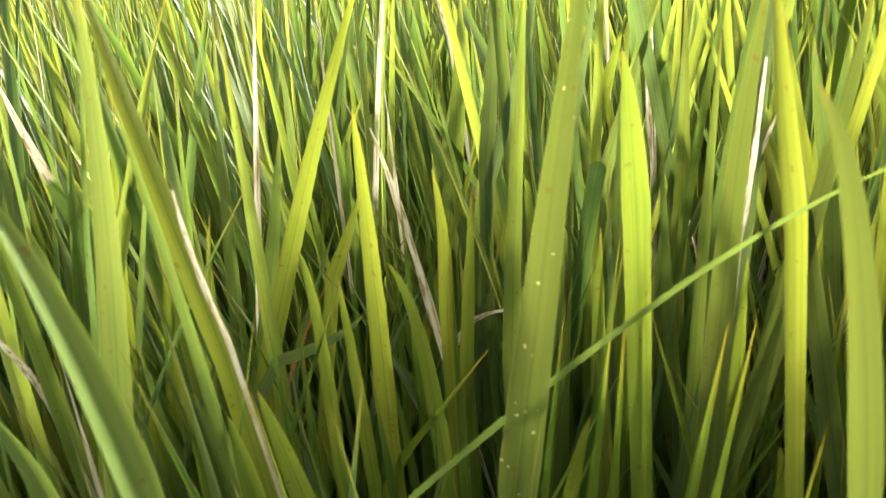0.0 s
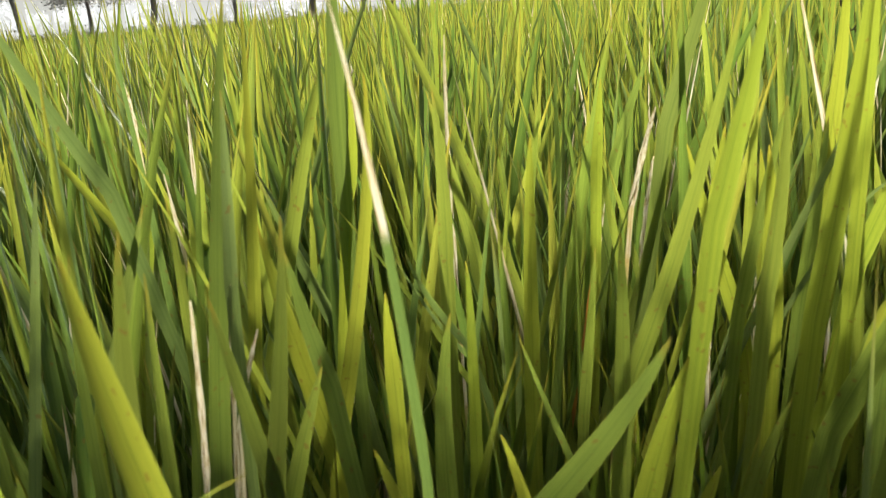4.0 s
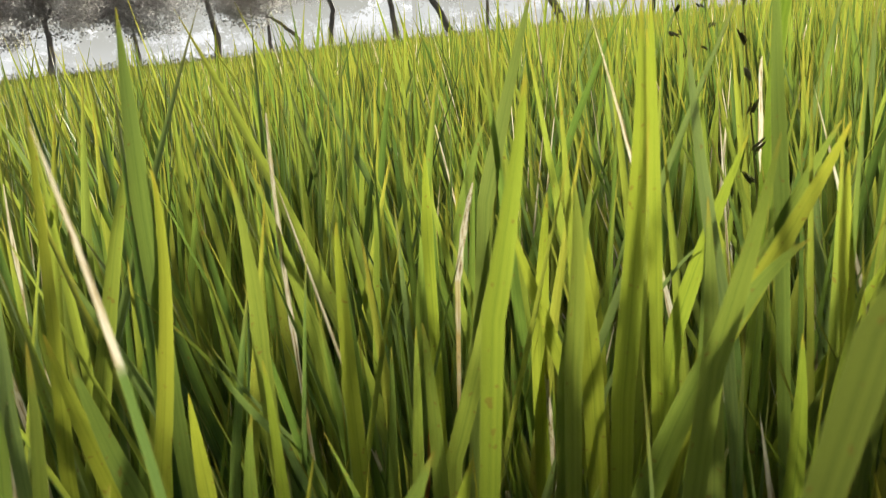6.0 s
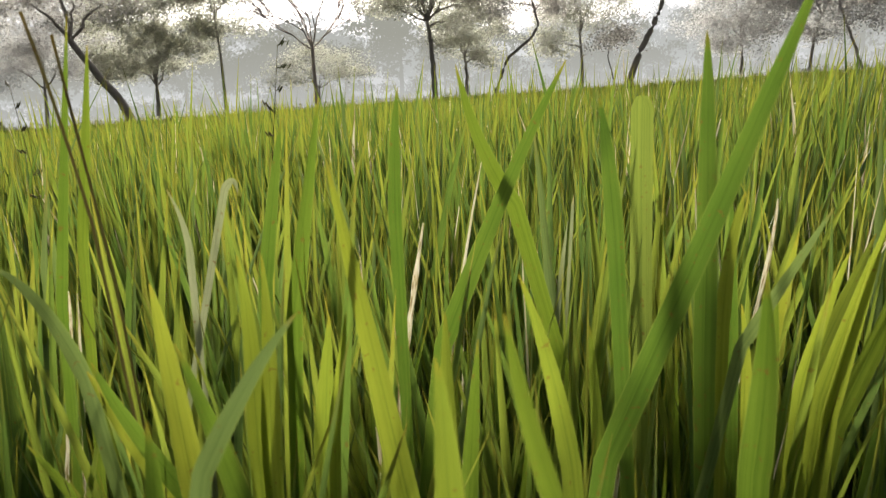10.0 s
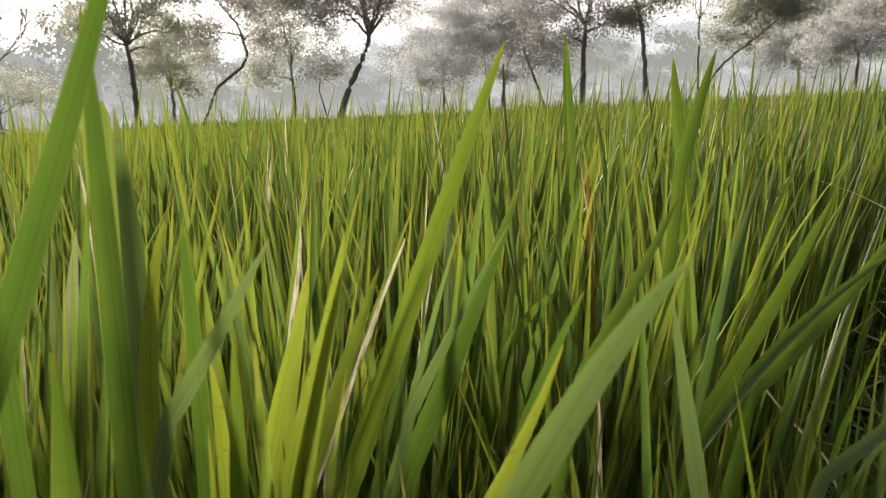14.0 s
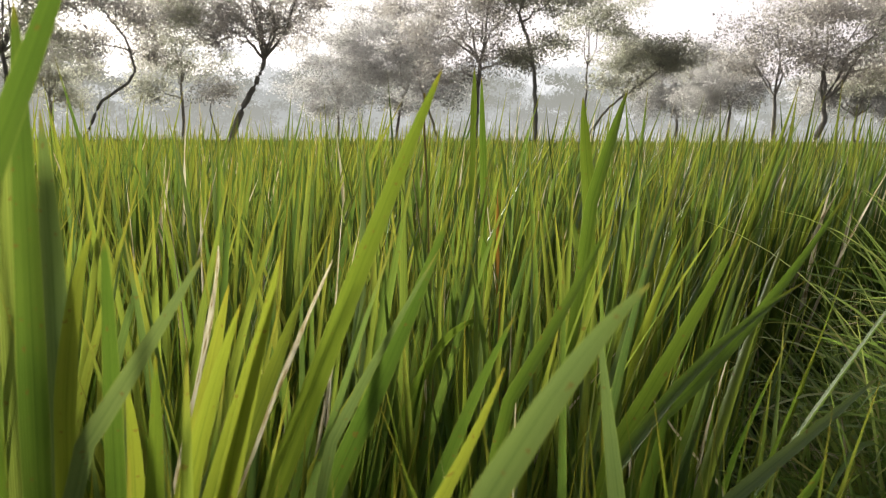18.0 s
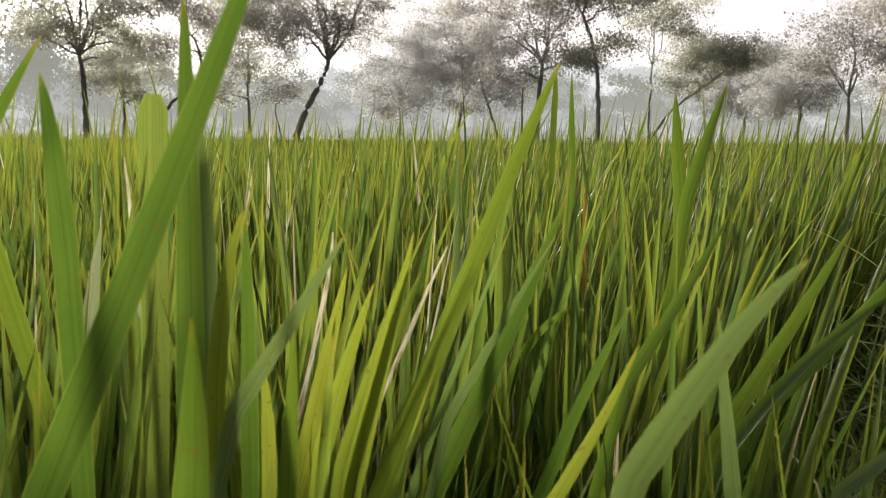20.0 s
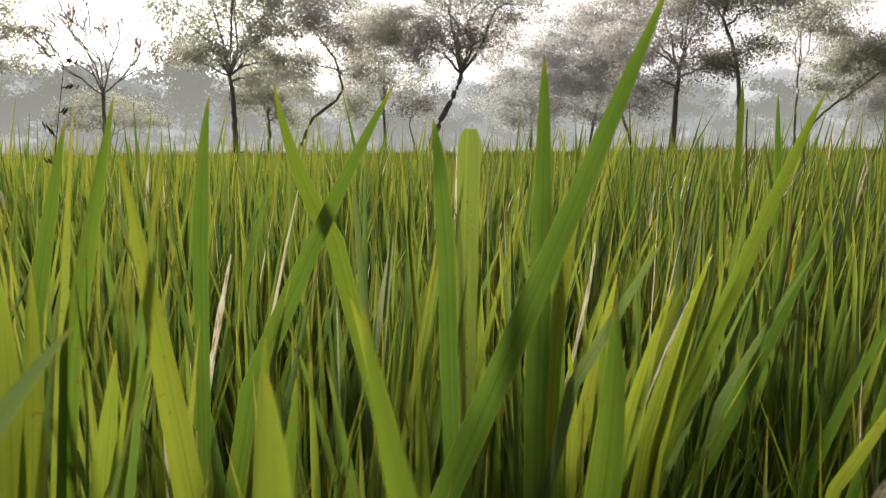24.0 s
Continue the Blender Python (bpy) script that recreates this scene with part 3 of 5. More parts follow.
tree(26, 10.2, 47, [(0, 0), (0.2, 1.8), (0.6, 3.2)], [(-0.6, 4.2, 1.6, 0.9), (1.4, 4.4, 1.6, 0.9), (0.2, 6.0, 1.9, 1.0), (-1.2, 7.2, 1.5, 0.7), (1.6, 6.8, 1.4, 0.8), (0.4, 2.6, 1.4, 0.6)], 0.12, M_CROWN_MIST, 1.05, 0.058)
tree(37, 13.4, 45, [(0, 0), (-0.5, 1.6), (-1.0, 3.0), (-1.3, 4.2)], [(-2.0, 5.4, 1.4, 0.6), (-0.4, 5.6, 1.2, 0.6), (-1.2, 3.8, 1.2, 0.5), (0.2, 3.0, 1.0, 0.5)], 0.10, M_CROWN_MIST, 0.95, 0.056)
tree(27, 15.8, 39, [(0, 0), (0.1, 1.4), (0.12, 2.8), (0.25, 4.2)], [(-2.0, 5.5, 1.7, 0.6), (-2.8, 7.0, 1.6, 0.8), (0.3, 6.2, 1.5, 0.7), (-0.8, 8.0, 2.0, 0.9), (1.7, 7.4, 1.2, 0.7), (-1.0, 3.9, 1.2, 0.5), (1.4, 4.3, 1.2, 0.5), (-0.2, 9.8, 2.4, 0.8)], 0.19, None, 0.95, label=TREES)
tree(28, 20.1, 37, [(0, 0), (0, 1.7), (-0.05, 3.4), (-0.25, 4.8), (-0.8, 6.4)], [(-0.6, 8.0, 1.5, 0.8), (-1.8, 7.4, 1.0, 0.5), (1.0, 6.9, 1.3, 0.5), (0.6, 5.0, 0.8, 0.3), (-0.9, 4.6, 0.8, 0.3), (0.4, 9.3, 2.0, 0.8)], 0.14, M_CROWN_GREEN, 1.05, label="slender tall tree with a pale straight trunk")
tree(51, 23.5, 42, [(0, 0), (0, 2.2), (0.05, 4.2)], [(0.3, 6.4, 1.4, 0.5), (1.5, 7.5, 1.3, 0.7), (-0.6, 7.9, 1.3, 0.6), (1.7, 5.7, 0.8, 0.3), (0.4, 9.0, 1.8, 0.7)], 0.09, M_CROWN_GREEN, 1.05, label="slender tall tree with a pale straight trunk")
tree(29, 23.2, 39.5, [(0, 0), (0.5, 1.0), (1.2, 2.1), (2.3, 2.9), (3.6, 3.9)], [(2.4, 4.2, 1.3, 0.7), (3.6, 4.8, 1.2, 0.5), (1.9, 3.4, 0.9, 0.6), (4.3, 4.3, 0.8, 0.4)], 0.09, M_CROWN_GREEN, 1.4, label=SLANT)
tree(52, 29.6, 53, [(0, 0), (0, 2.0)], [(0, 4.4, 2.3, 1.1), (-1.5, 5.4, 1.5, 0.6), (1.4, 5.2, 1.5, 0.8), (-1.2, 3.0, 1.8, 0.8), (1.2, 2.8, 1.8, 0.8)], 0.16, M_CROWN_MIST, 3.2, 0.042, label=FAINT)
tree(53, 32.8, 46, [(0, 0), (0.1, 1.5), (0.2, 2.2)], [(-0.7, 3.7, 1.4, 0.6), (0.6, 3.1, 1.3, 0.6), (-1.6, 2.8, 1.2, 0.6), (0.2, 4.4, 1.0, 0.5)], 0.13, M_CROWN_MIST, 2.7, 0.042)
tree(31, 35.7, 40, [(0, 0), (0.05, 1.4), (0, 2.6)], [(-1.4, 5.0, 1.3, 0.7), (0, 5.9, 1.5, 0.8), (1.3, 6.0, 1.4, 0.8), (0.6, 4.6, 1.2, 0.5), (-0.8, 3.9, 1.0, 0.4)], 0.15, None, 0.7, label="tree with a fan of fine branches and thin leaves")
tree(32, 37.7, 39, [(0, 0), (0.35, 0.7), (0.7, 1.5), (0.6, 2.4)], [(0.4, 4.2, 1.3, 0.6), (1.8, 5.6, 1.5, 0.7), (2.4, 3.9, 1.4, 0.5), (3.4, 6.6, 1.6, 0.7), (4.8, 7.3, 1.5, 0.5), (0.9, 6.2, 1.2, 0.5)], 0.20, None, 0.85, label=TREES)
tree(33, 43.8, 41, [(0, 0), (-0.5, 0.8), (-0.8, 1.7), (-0.9, 2.6)], [(-1.8, 3.2, 1.1, 0.5), (-0.4, 4.4, 1.5, 0.7), (0.8, 3.6, 1.4, 0.7), (1.0, 5.4, 1.5, 0.7), (-0.8, 6.0, 1.4, 0.6)], 0.18, M_CROWN_GREEN, 1.0)
plain_tree(34, 48.0, 43, 6.4, 3.0, dense=1.1)
plain_tree(35, 54.5, 43, 7.0, 3.0, dense=1.0)
plain_tree(54, 40.5, 54, 5.5, 3.2, crown=M_CROWN_MIST, dense=1.8, label=FAINT)


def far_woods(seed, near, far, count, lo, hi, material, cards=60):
    """A belt of woods far behind, its haze a glowing colour: leaf sprays and trunks in one joined mass."""
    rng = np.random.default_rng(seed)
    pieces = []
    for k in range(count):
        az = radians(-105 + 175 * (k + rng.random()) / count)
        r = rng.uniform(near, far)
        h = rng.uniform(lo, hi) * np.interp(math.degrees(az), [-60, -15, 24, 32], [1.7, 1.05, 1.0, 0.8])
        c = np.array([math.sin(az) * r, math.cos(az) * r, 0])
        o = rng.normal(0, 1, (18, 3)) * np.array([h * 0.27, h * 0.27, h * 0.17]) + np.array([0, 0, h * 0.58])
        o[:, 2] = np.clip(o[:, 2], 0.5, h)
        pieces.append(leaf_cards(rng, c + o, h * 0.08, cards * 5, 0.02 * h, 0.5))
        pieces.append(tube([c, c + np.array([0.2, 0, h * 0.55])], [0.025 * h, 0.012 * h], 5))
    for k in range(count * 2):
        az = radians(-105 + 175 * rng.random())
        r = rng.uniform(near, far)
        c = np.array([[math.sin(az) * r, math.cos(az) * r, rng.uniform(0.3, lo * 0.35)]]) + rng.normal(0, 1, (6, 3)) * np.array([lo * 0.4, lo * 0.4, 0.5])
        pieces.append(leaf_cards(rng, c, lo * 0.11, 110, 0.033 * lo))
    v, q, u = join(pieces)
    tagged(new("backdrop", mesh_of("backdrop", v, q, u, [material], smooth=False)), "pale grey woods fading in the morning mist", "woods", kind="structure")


def mist_glow_material(name, low, high, top):
    """Distance in mist, painted as glow: even pale grey, paler towards the ground."""
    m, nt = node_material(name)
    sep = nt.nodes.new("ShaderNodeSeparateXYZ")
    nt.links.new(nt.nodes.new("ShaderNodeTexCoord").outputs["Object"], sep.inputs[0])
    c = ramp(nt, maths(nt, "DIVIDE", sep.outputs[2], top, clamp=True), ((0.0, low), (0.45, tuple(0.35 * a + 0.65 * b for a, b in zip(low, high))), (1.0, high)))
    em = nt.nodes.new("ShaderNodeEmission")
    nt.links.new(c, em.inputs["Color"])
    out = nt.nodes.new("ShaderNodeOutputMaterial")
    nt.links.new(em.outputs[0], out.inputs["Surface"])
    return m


# each belt farther off glows paler, aerial haze put into its colour
far_woods(4, 56, 72, 52, 4.2, 8.2, mist_glow_material("near_misty_woods", (0.252, 0.256, 0.252), (0.160, 0.160, 0.139), 5), 34)
far_woods(5, 78, 100, 60, 5.0, 8.5, mist_glow_material("misty_woods", (0.302, 0.311, 0.311), (0.210, 0.214, 0.202), 7))
far_woods(6, 110, 150, 90, 8, 13, mist_glow_material("mistier_woods", (0.370, 0.378, 0.382), (0.319, 0.323, 0.319), 12))
far_woods(7, 180, 240, 110, 13, 22, mist_glow_material("mistiest_woods", (0.462, 0.466, 0.470), (0.437, 0.437, 0.437), 20))


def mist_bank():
    """The far end of the plain, lost in ground mist: an added glowing wall with an uneven top of bushes."""
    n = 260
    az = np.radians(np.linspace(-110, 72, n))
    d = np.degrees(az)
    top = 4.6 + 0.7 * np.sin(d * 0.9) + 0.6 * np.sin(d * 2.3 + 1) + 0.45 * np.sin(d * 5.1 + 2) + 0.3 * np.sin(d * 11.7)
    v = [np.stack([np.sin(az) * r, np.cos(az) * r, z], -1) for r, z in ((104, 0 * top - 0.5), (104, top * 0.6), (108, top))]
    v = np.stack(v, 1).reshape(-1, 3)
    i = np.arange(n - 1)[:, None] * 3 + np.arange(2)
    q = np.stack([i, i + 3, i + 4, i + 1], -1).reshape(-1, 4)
    tagged(new("backdrop", mesh_of("backdrop", v, q, None, [mist_glow_material("ground_mist", (0.353, 0.353, 0.361), (0.302, 0.307, 0.302), 6)])), "bank of pale ground mist before distant woods", "mist", kind="structure")


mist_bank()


def undergrowth():
    """Low scrub and weeds along the far edge of the field."""
    rng = np.random.default_rng(8)
    n = 900
    az = np.radians(rng.uniform(-100, 60, n))
    r = rng.uniform(37.5, 44, n)
    c = np.stack([np.sin(az) * r, np.cos(az) * r, rng.uniform(0.3, 0.75, n)], -1)
    v, q, u = leaf_cards(rng, c, 0.36, 60, 0.05)
    tagged(new("scrub", mesh_of("scrub", v, q, u, [M_SCRUB], smooth=False)), "low pale green scrub under the trees", "scrub", kind="stuff")


undergrowth()


# ---- the rice ----
def in_field(xy, margin=0.0):
    r = np.linalg.norm(xy, axis=1)
    return (beyond_edge(xy) < -margin) & (r < 37.0)


WALKED = [(-0.378, -0.5), (-0.36, -0.36), (-0.32, -0.28), (-0.2, -0.15), (-0.06, -0.075), (0.05, 0.01), (0.12, 0.065), (0.185, 0.14)]


def clear_of_walk(xy):
    d = np.full(len(xy), 9.0)
    for a, b in zip(WALKED[:-1], WALKED[1:]):
        a, b = np.array(a), np.array(b)
        t = np.clip(((xy - a) @ (b - a)) / ((b - a) @ (b - a)), 0, 1)
        d = np.minimum(d, np.linalg.norm(xy - a - t[:, None] * (b - a), axis=1))
    return d


def hills(lo, hi, az0, az1, pitch, seed):
    """Planting places on a jittered grid within a ring and a range of bearings (degrees right of +y)."""
    rng = np.random.default_rng(seed)
    g = np.arange(-hi, hi, pitch)
    xy = np.stack(np.meshgrid(g, g), -1).reshape(-1, 2) + rng.normal(0, pitch * 0.2, (len(g) ** 2, 2))
    r, az = np.linalg.norm(xy, axis=1), np.degrees(np.arctan2(xy[:, 0], xy[:, 1]))
    ok = (r >= lo) & (r < hi) & (az > az0) & (az < az1) & in_field(xy, 0.03)
    return xy[ok], rng


def lean_at(xy, rng):
    """The blades lean to the right (away from the sun side) in the right half of the field, less so on the left."""
    az = np.degrees(np.arctan2(xy[:, 0], xy[:, 1]))
    return np.interp(az, [-60, -20, 5, 25, 45], [-0.02, 0.02, 0.06, 0.10, 0.11])


def field_blades(xy, rng, per, steps, top, width, low, tall=(1.02, 1.12)):
    n = len(xy) * per
    p = np.repeat(xy, per, 0) + rng.normal(0, 0.035, (n, 2))
    bias = np.repeat(lean_at(xy, rng), per)
    az = np.arctan2(p[:, 1], p[:, 0]) if len(xy) > 1 else np.zeros(n)
    az = az + rng.choice([0, np.pi], n) + rng.normal(0, 0.6, n)
    tilt = np.abs(rng.normal(0.03, 0.12, n))
    vx, vy = np.sin(tilt) * np.cos(az) + bias * 0.9 + rng.normal(0, 0.06, n), np.sin(tilt) * np.sin(az) - bias * 0.2 + rng.normal(0, 0.06, n)
    face = az
    az, tilt = np.arctan2(vy, vx), np.arcsin(np.clip(np.hypot(vx, vy), 0, 0.9))
    end = top * np.where(rng.random(n) < 0.12, rng.uniform(tall[0], tall[1], n), 1.0) * np.clip(rng.normal(1.0, 0.06, n), 0.82, 1.12) * np.where(rng.random(n) < 0.36, rng.uniform(0.62, 0.95, n), 1)
    end = end * np.repeat(rng.normal(1.0, 0.03, len(xy)), per) * np.interp(np.degrees(np.arctan2(p[:, 0], p[:, 1])), [-75, -35], [0.93, 1.0])
    ln = (end - low) / np.cos(tilt) * 1.02
    curve = np.abs(rng.normal(0.07, 0.16, n))
    base = np.c_[p, np.full(n, low)]
    w = width * rng.uniform(0.7, 1.25, n)
    return base, az, tilt, curve, ln, w, face


def stuff(name, label, geo, mats, weights, rng, category="rice", young=None):
    v, q, u = geo
    per = len(q) // max(1, geo_count[0])
    pick = rng.choice(len(mats), geo_count[0], p=weights)
    if young is not None:
        pick = np.where(young > rng.random(len(pick)), 1, pick)
    idx = np.repeat(pick, per)
    tagged(new(name, mesh_of(name, v, q, u, mats, idx)), label, category, kind="stuff")


geo_count = [0]
MIXED = [M_LEAF, M_YOUNG, M_BLUE, M_HALF, M_DEAD]


def rice_stuff(name, label, lo, hi, pitch, per, steps, top, width, low, seed, weights, tall=(1.02, 1.12)):
    xy, rng = hills(lo, hi, -120, 60, pitch, seed)
    b = field_blades(xy, rng, per, steps, top, width, low, tall)
    geo_count[0] = len(b[1])
    # the field turns yellower towards the left
    young = np.interp(np.degrees(np.arctan2(b[0][:, 0], b[0][:, 1])), [-75, -35, -10, 30], [0.5, 0.36, 0.14, 0.06])
    stuff(name, label, blades(*b[:6], steps, rng, face=b[6], blunt=2.7, twist=0.38), MIXED, weights, rng, young=young)


rice_stuff("rice_field_middle", "dense upright green rice blades of the paddy", 1.75, 5.0, 0.15, 22, 5, 0.785, 0.0145, 0.22, 31, [0.85, 0.07, 0.05, 0.016, 0.014], (1.05, 1.2))
rice_stuff("rice_field_distance", "dense green rice canopy in the distance", 5.0, 14.0, 0.22, 11, 3, 0.75, 0.021, 0.30, 32, [0.76, 0.18, 0.04, 0.012, 0.008], (1.04, 1.16))
rice_stuff("rice_field_far_edge", "dense green rice canopy towards the trees", 14.0, 37.0, 0.60, 14, 2, 0.715, 0.042, 0.34, 33, [0.60, 0.33, 0.05, 0.012, 0.008])


def plant_pattern(seed, leaves, stems):
    """One rice hill with leaves and stems as parts, at the origin."""
    rng = np.random.default_rng(seed)
    root = new("rice_plant")
    tagged(root, "green rice plant with narrow upright blades", "rice plant", "rice plants in the paddy")
    xy = np.zeros((1, 2))
    base, az, tilt, curve, ln, w, face = field_blades(xy, rng, leaves, 9, 0.75, 0.0128, 0.2, (1.02, 1.08))
    base[:, :2] *= 0.8
    mats = rng.choice(5, leaves, p=[0.715, 0.185, 0.07, 0.018, 0.012])
    w = np.where(mats > 2, w * 0.5, w)
    for i in range(leaves):
        sl = slice(i, i + 1)
        v, q, u = blades(base[sl], az[sl], tilt[sl], curve[sl], ln[sl], w[sl], 9, rng, face=face[sl], blunt=2.7, twist=0.38)
        child("leaf", mesh_of("leaf", v, q, u, [MIXED[mats[i]]]), root)
    for i in range(stems):
        b = np.array([*rng.normal(0, 0.022, 2), -0.02])
        t = b + np.array([*rng.normal(0, 0.03, 2), rng.uniform(0.35, 0.5)])
        v, q, u = tube([b, 0.5 * (b + t) + rng.normal(0, 0.004, 3), t], [0.0042, 0.0036, 0.0022], 6)
        child("stem", mesh_of("stem", v, q, u, [M_LEAF if i % 3 else M_HALF]), root)
    return root



# ---- the blades that stand close by the camera's way, each by its tip, its middle and a low point ----
NEAR_BLADES = []


def blade(kind, tip, middle, low, width_mm, facing):
    NEAR_BLADES.append((kind, np.array(tip), np.array(middle), np.array(low), width_mm / 1000, radians(facing)))


blade("S", (-0.552, -0.357, 0.777), (-0.562, -0.375, 0.659), (-0.569, -0.392, 0.545), 17.7, -35)
blade("O", (-0.462, -0.352, 0.730), (-0.454, -0.344, 0.693), (-0.447, -0.339, 0.617), 8.6, -50)
blade("G", (-0.532, -0.541, 0.730), (-0.534, -0.532, 0.683), (-0.535, -0.526, 0.623), 12.6, 34)
blade("Y", (-0.677, -0.514, 0.766), (-0.677, -0.508, 0.704), (-0.678, -0.494, 0.585), 11.7, 12)
blade("G", (-0.672, -0.514, 0.725), (-0.672, -0.507, 0.622), (-0.673, -0.503, 0.509), 7.6, -20)
blade("D", (-0.668, -0.499, 0.677), (-0.668, -0.497, 0.641), (-0.668, -0.491, 0.602), 3.2, 1)
blade("Y", (-0.668, -0.483, 0.570), (-0.668, -0.477, 0.536), (-0.667, -0.471, 0.494), 12.6, -11)
blade("Y", (-0.658, -0.499, 0.567), (-0.658, -0.497, 0.539), (-0.658, -0.496, 0.508), 11.7, 3)
blade("G", (-0.677, -0.516, 0.771), (-0.676, -0.529, 0.665), (-0.672, -0.556, 0.530), 15.4, -16)
blade("Y", (-0.817, -0.523, 0.688), (-0.815, -0.540, 0.614), (-0.814, -0.555, 0.506), 9.7, 9)
blade("Y", (-0.797, -0.514, 0.610), (-0.797, -0.524, 0.548), (-0.795, -0.544, 0.437), 10.5, 7)
blade("D", (-0.792, -0.380, 0.657), (-0.776, -0.368, 0.585), (-0.755, -0.357, 0.480), 7.0, -8)
blade("Y", (-0.708, -0.401, 0.603), (-0.704, -0.388, 0.550), (-0.703, -0.384, 0.439), 11.0, -10)
blade("Y", (-0.783, -0.373, 0.752), (-0.792, -0.416, 0.652), (-0.797, -0.472, 0.506), 13.3, -2)
blade("G", (-0.814, -0.432, 0.661), (-0.816, -0.451, 0.580), (-0.818, -0.480, 0.470), 12.9, -25)
blade("G", (-1.017, -0.451, 0.726), (-1.015, -0.434, 0.620), (-1.015, -0.427, 0.567), 15.2, 27)
blade("G", (-1.012, -0.402, 0.701), (-1.012, -0.398, 0.624), (-1.013, -0.412, 0.526), 10.1, -34)
blade("G", (-0.879, -0.280, 0.719), (-0.883, -0.290, 0.634), (-0.890, -0.309, 0.513), 17.4, -4)
blade("Y", (-0.807, -0.389, 0.613), (-0.810, -0.402, 0.583), (-0.812, -0.415, 0.557), 10.6, -15)
blade("Y", (-0.735, -0.444, 0.611), (-0.735, -0.440, 0.569), (-0.735, -0.442, 0.474), 8.6, -19)
blade("Y", (-0.729, -0.403, 0.684), (-0.729, -0.404, 0.612), (-0.730, -0.409, 0.483), 12.7, -21)
blade("G", (-0.890, -0.311, 0.605), (-0.890, -0.309, 0.558), (-0.888, -0.305, 0.508), 9.0, -27)
blade("Y", (-0.832, -0.296, 0.614), (-0.843, -0.327, 0.531), (-0.856, -0.379, 0.369), 10.2, -12)
blade("G", (-0.832, -0.296, 0.599), (-0.836, -0.306, 0.524), (-0.841, -0.323, 0.415), 10.3, -21)
blade("D", (-0.777, -0.294, 0.514), (-0.790, -0.327, 0.507), (-0.795, -0.343, 0.477), 5.6, 2)
blade("D", (-0.797, -0.349, 0.497), (-0.793, -0.336, 0.427), (-0.789, -0.323, 0.351), 5.2, -44)
blade("G", (-0.725, -0.300, 0.739), (-0.730, -0.311, 0.632), (-0.735, -0.322, 0.503), 11.3, -24)
blade("Y", (-0.713, -0.249, 0.553), (-0.714, -0.251, 0.488), (-0.714, -0.250, 0.380), 13.9, -44)
blade("Y", (-0.683, -0.283, 0.603), (-0.685, -0.286, 0.527), (-0.684, -0.285, 0.416), 13.1, -18)
blade("C", (-0.767, -0.234, 0.612), (-0.772, -0.243, 0.559), (-0.782, -0.261, 0.430), 11.9, -58)
blade("G", (-0.508, -0.259, 0.685), (-0.563, -0.317, 0.627), (-0.611, -0.427, 0.527), 3.1, -40)
blade("G", (-0.765, -0.171, 0.715), (-0.765, -0.171, 0.615), (-0.767, -0.173, 0.527), 12.1, -33)
blade("G", (-0.732, -0.211, 0.636), (-0.729, -0.207, 0.532), (-0.725, -0.201, 0.429), 11.8, -55)
blade("G", (-0.657, -0.227, 0.705), (-0.661, -0.232, 0.585), (-0.665, -0.237, 0.422), 9.3, -23)
blade("O", (-0.590, -0.255, 0.742), (-0.597, -0.264, 0.649), (-0.602, -0.270, 0.485), 14.0, -37)
blade("D", (-0.636, -0.217, 0.694), (-0.638, -0.220, 0.641), (-0.641, -0.223, 0.600), 3.4, -26)
blade("O", (-0.631, -0.211, 0.695), (-0.621, -0.200, 0.608), (-0.600, -0.179, 0.440), 12.8, -30)
blade("O", (-0.606, -0.185, 0.729), (-0.618, -0.197, 0.614), (-0.642, -0.224, 0.434), 13.3, -58)
blade("Y", (-0.623, -0.233, 0.596), (-0.624, -0.234, 0.549), (-0.625, -0.235, 0.496), 9.1, -51)
blade("O", (-0.604, -0.226, 0.576), (-0.610, -0.232, 0.528), (-0.622, -0.247, 0.451), 11.1, -44)
blade("Y", (-0.915, -0.126, 0.666), (-0.922, -0.137, 0.629), (-0.928, -0.148, 0.580), 15.2, -20)
blade("D", (-0.899, -0.119, 0.702), (-0.895, -0.113, 0.600), (-0.893, -0.109, 0.502), 6.0, -21)
blade("H", (-0.909, -0.596, 0.713), (-0.911, -0.581, 0.632), (-0.913, -0.565, 0.572), 12.2, -1)
blade("G", (-0.662, -0.557, 0.676), (-0.662, -0.553, 0.631), (-0.663, -0.552, 0.562), 10.2, 2)
blade("G", (-1.013, -0.576, 0.746), (-1.013, -0.570, 0.659), (-1.014, -0.566, 0.606), 10.0, -5)
blade("G", (-0.605, -0.578, 0.630), (-0.607, -0.572, 0.603), (-0.607, -0.569, 0.579), 8.8, 8)
blade("D", (-0.753, -0.607, 0.597), (-0.755, -0.598, 0.572), (-0.756, -0.592, 0.548), 5.6, 10)
blade("Y", (-0.609, -0.217, 0.483), (-0.607, -0.215, 0.464), (-0.605, -0.213, 0.441), 9.3, -45)
blade("G", (-0.699, -0.252, 0.458), (-0.692, -0.241, 0.425), (-0.684, -0.229, 0.391), 4.8, -5)
blade("Y", (-0.626, -0.325, 0.528), (-0.629, -0.331, 0.503), (-0.632, -0.337, 0.469), 8.1, -34)
blade("G", (-0.760, -0.409, 0.549), (-0.764, -0.429, 0.536), (-0.767, -0.465, 0.529), 7.9, -12)
blade("G", (-0.893, -0.319, 0.499), (-0.900, -0.347, 0.456), (-0.908, -0.381, 0.395), 8.6, -7)
blade("G", (-0.765, -0.540, 0.564), (-0.765, -0.539, 0.505), (-0.765, -0.537, 0.452), 8.9, -7)
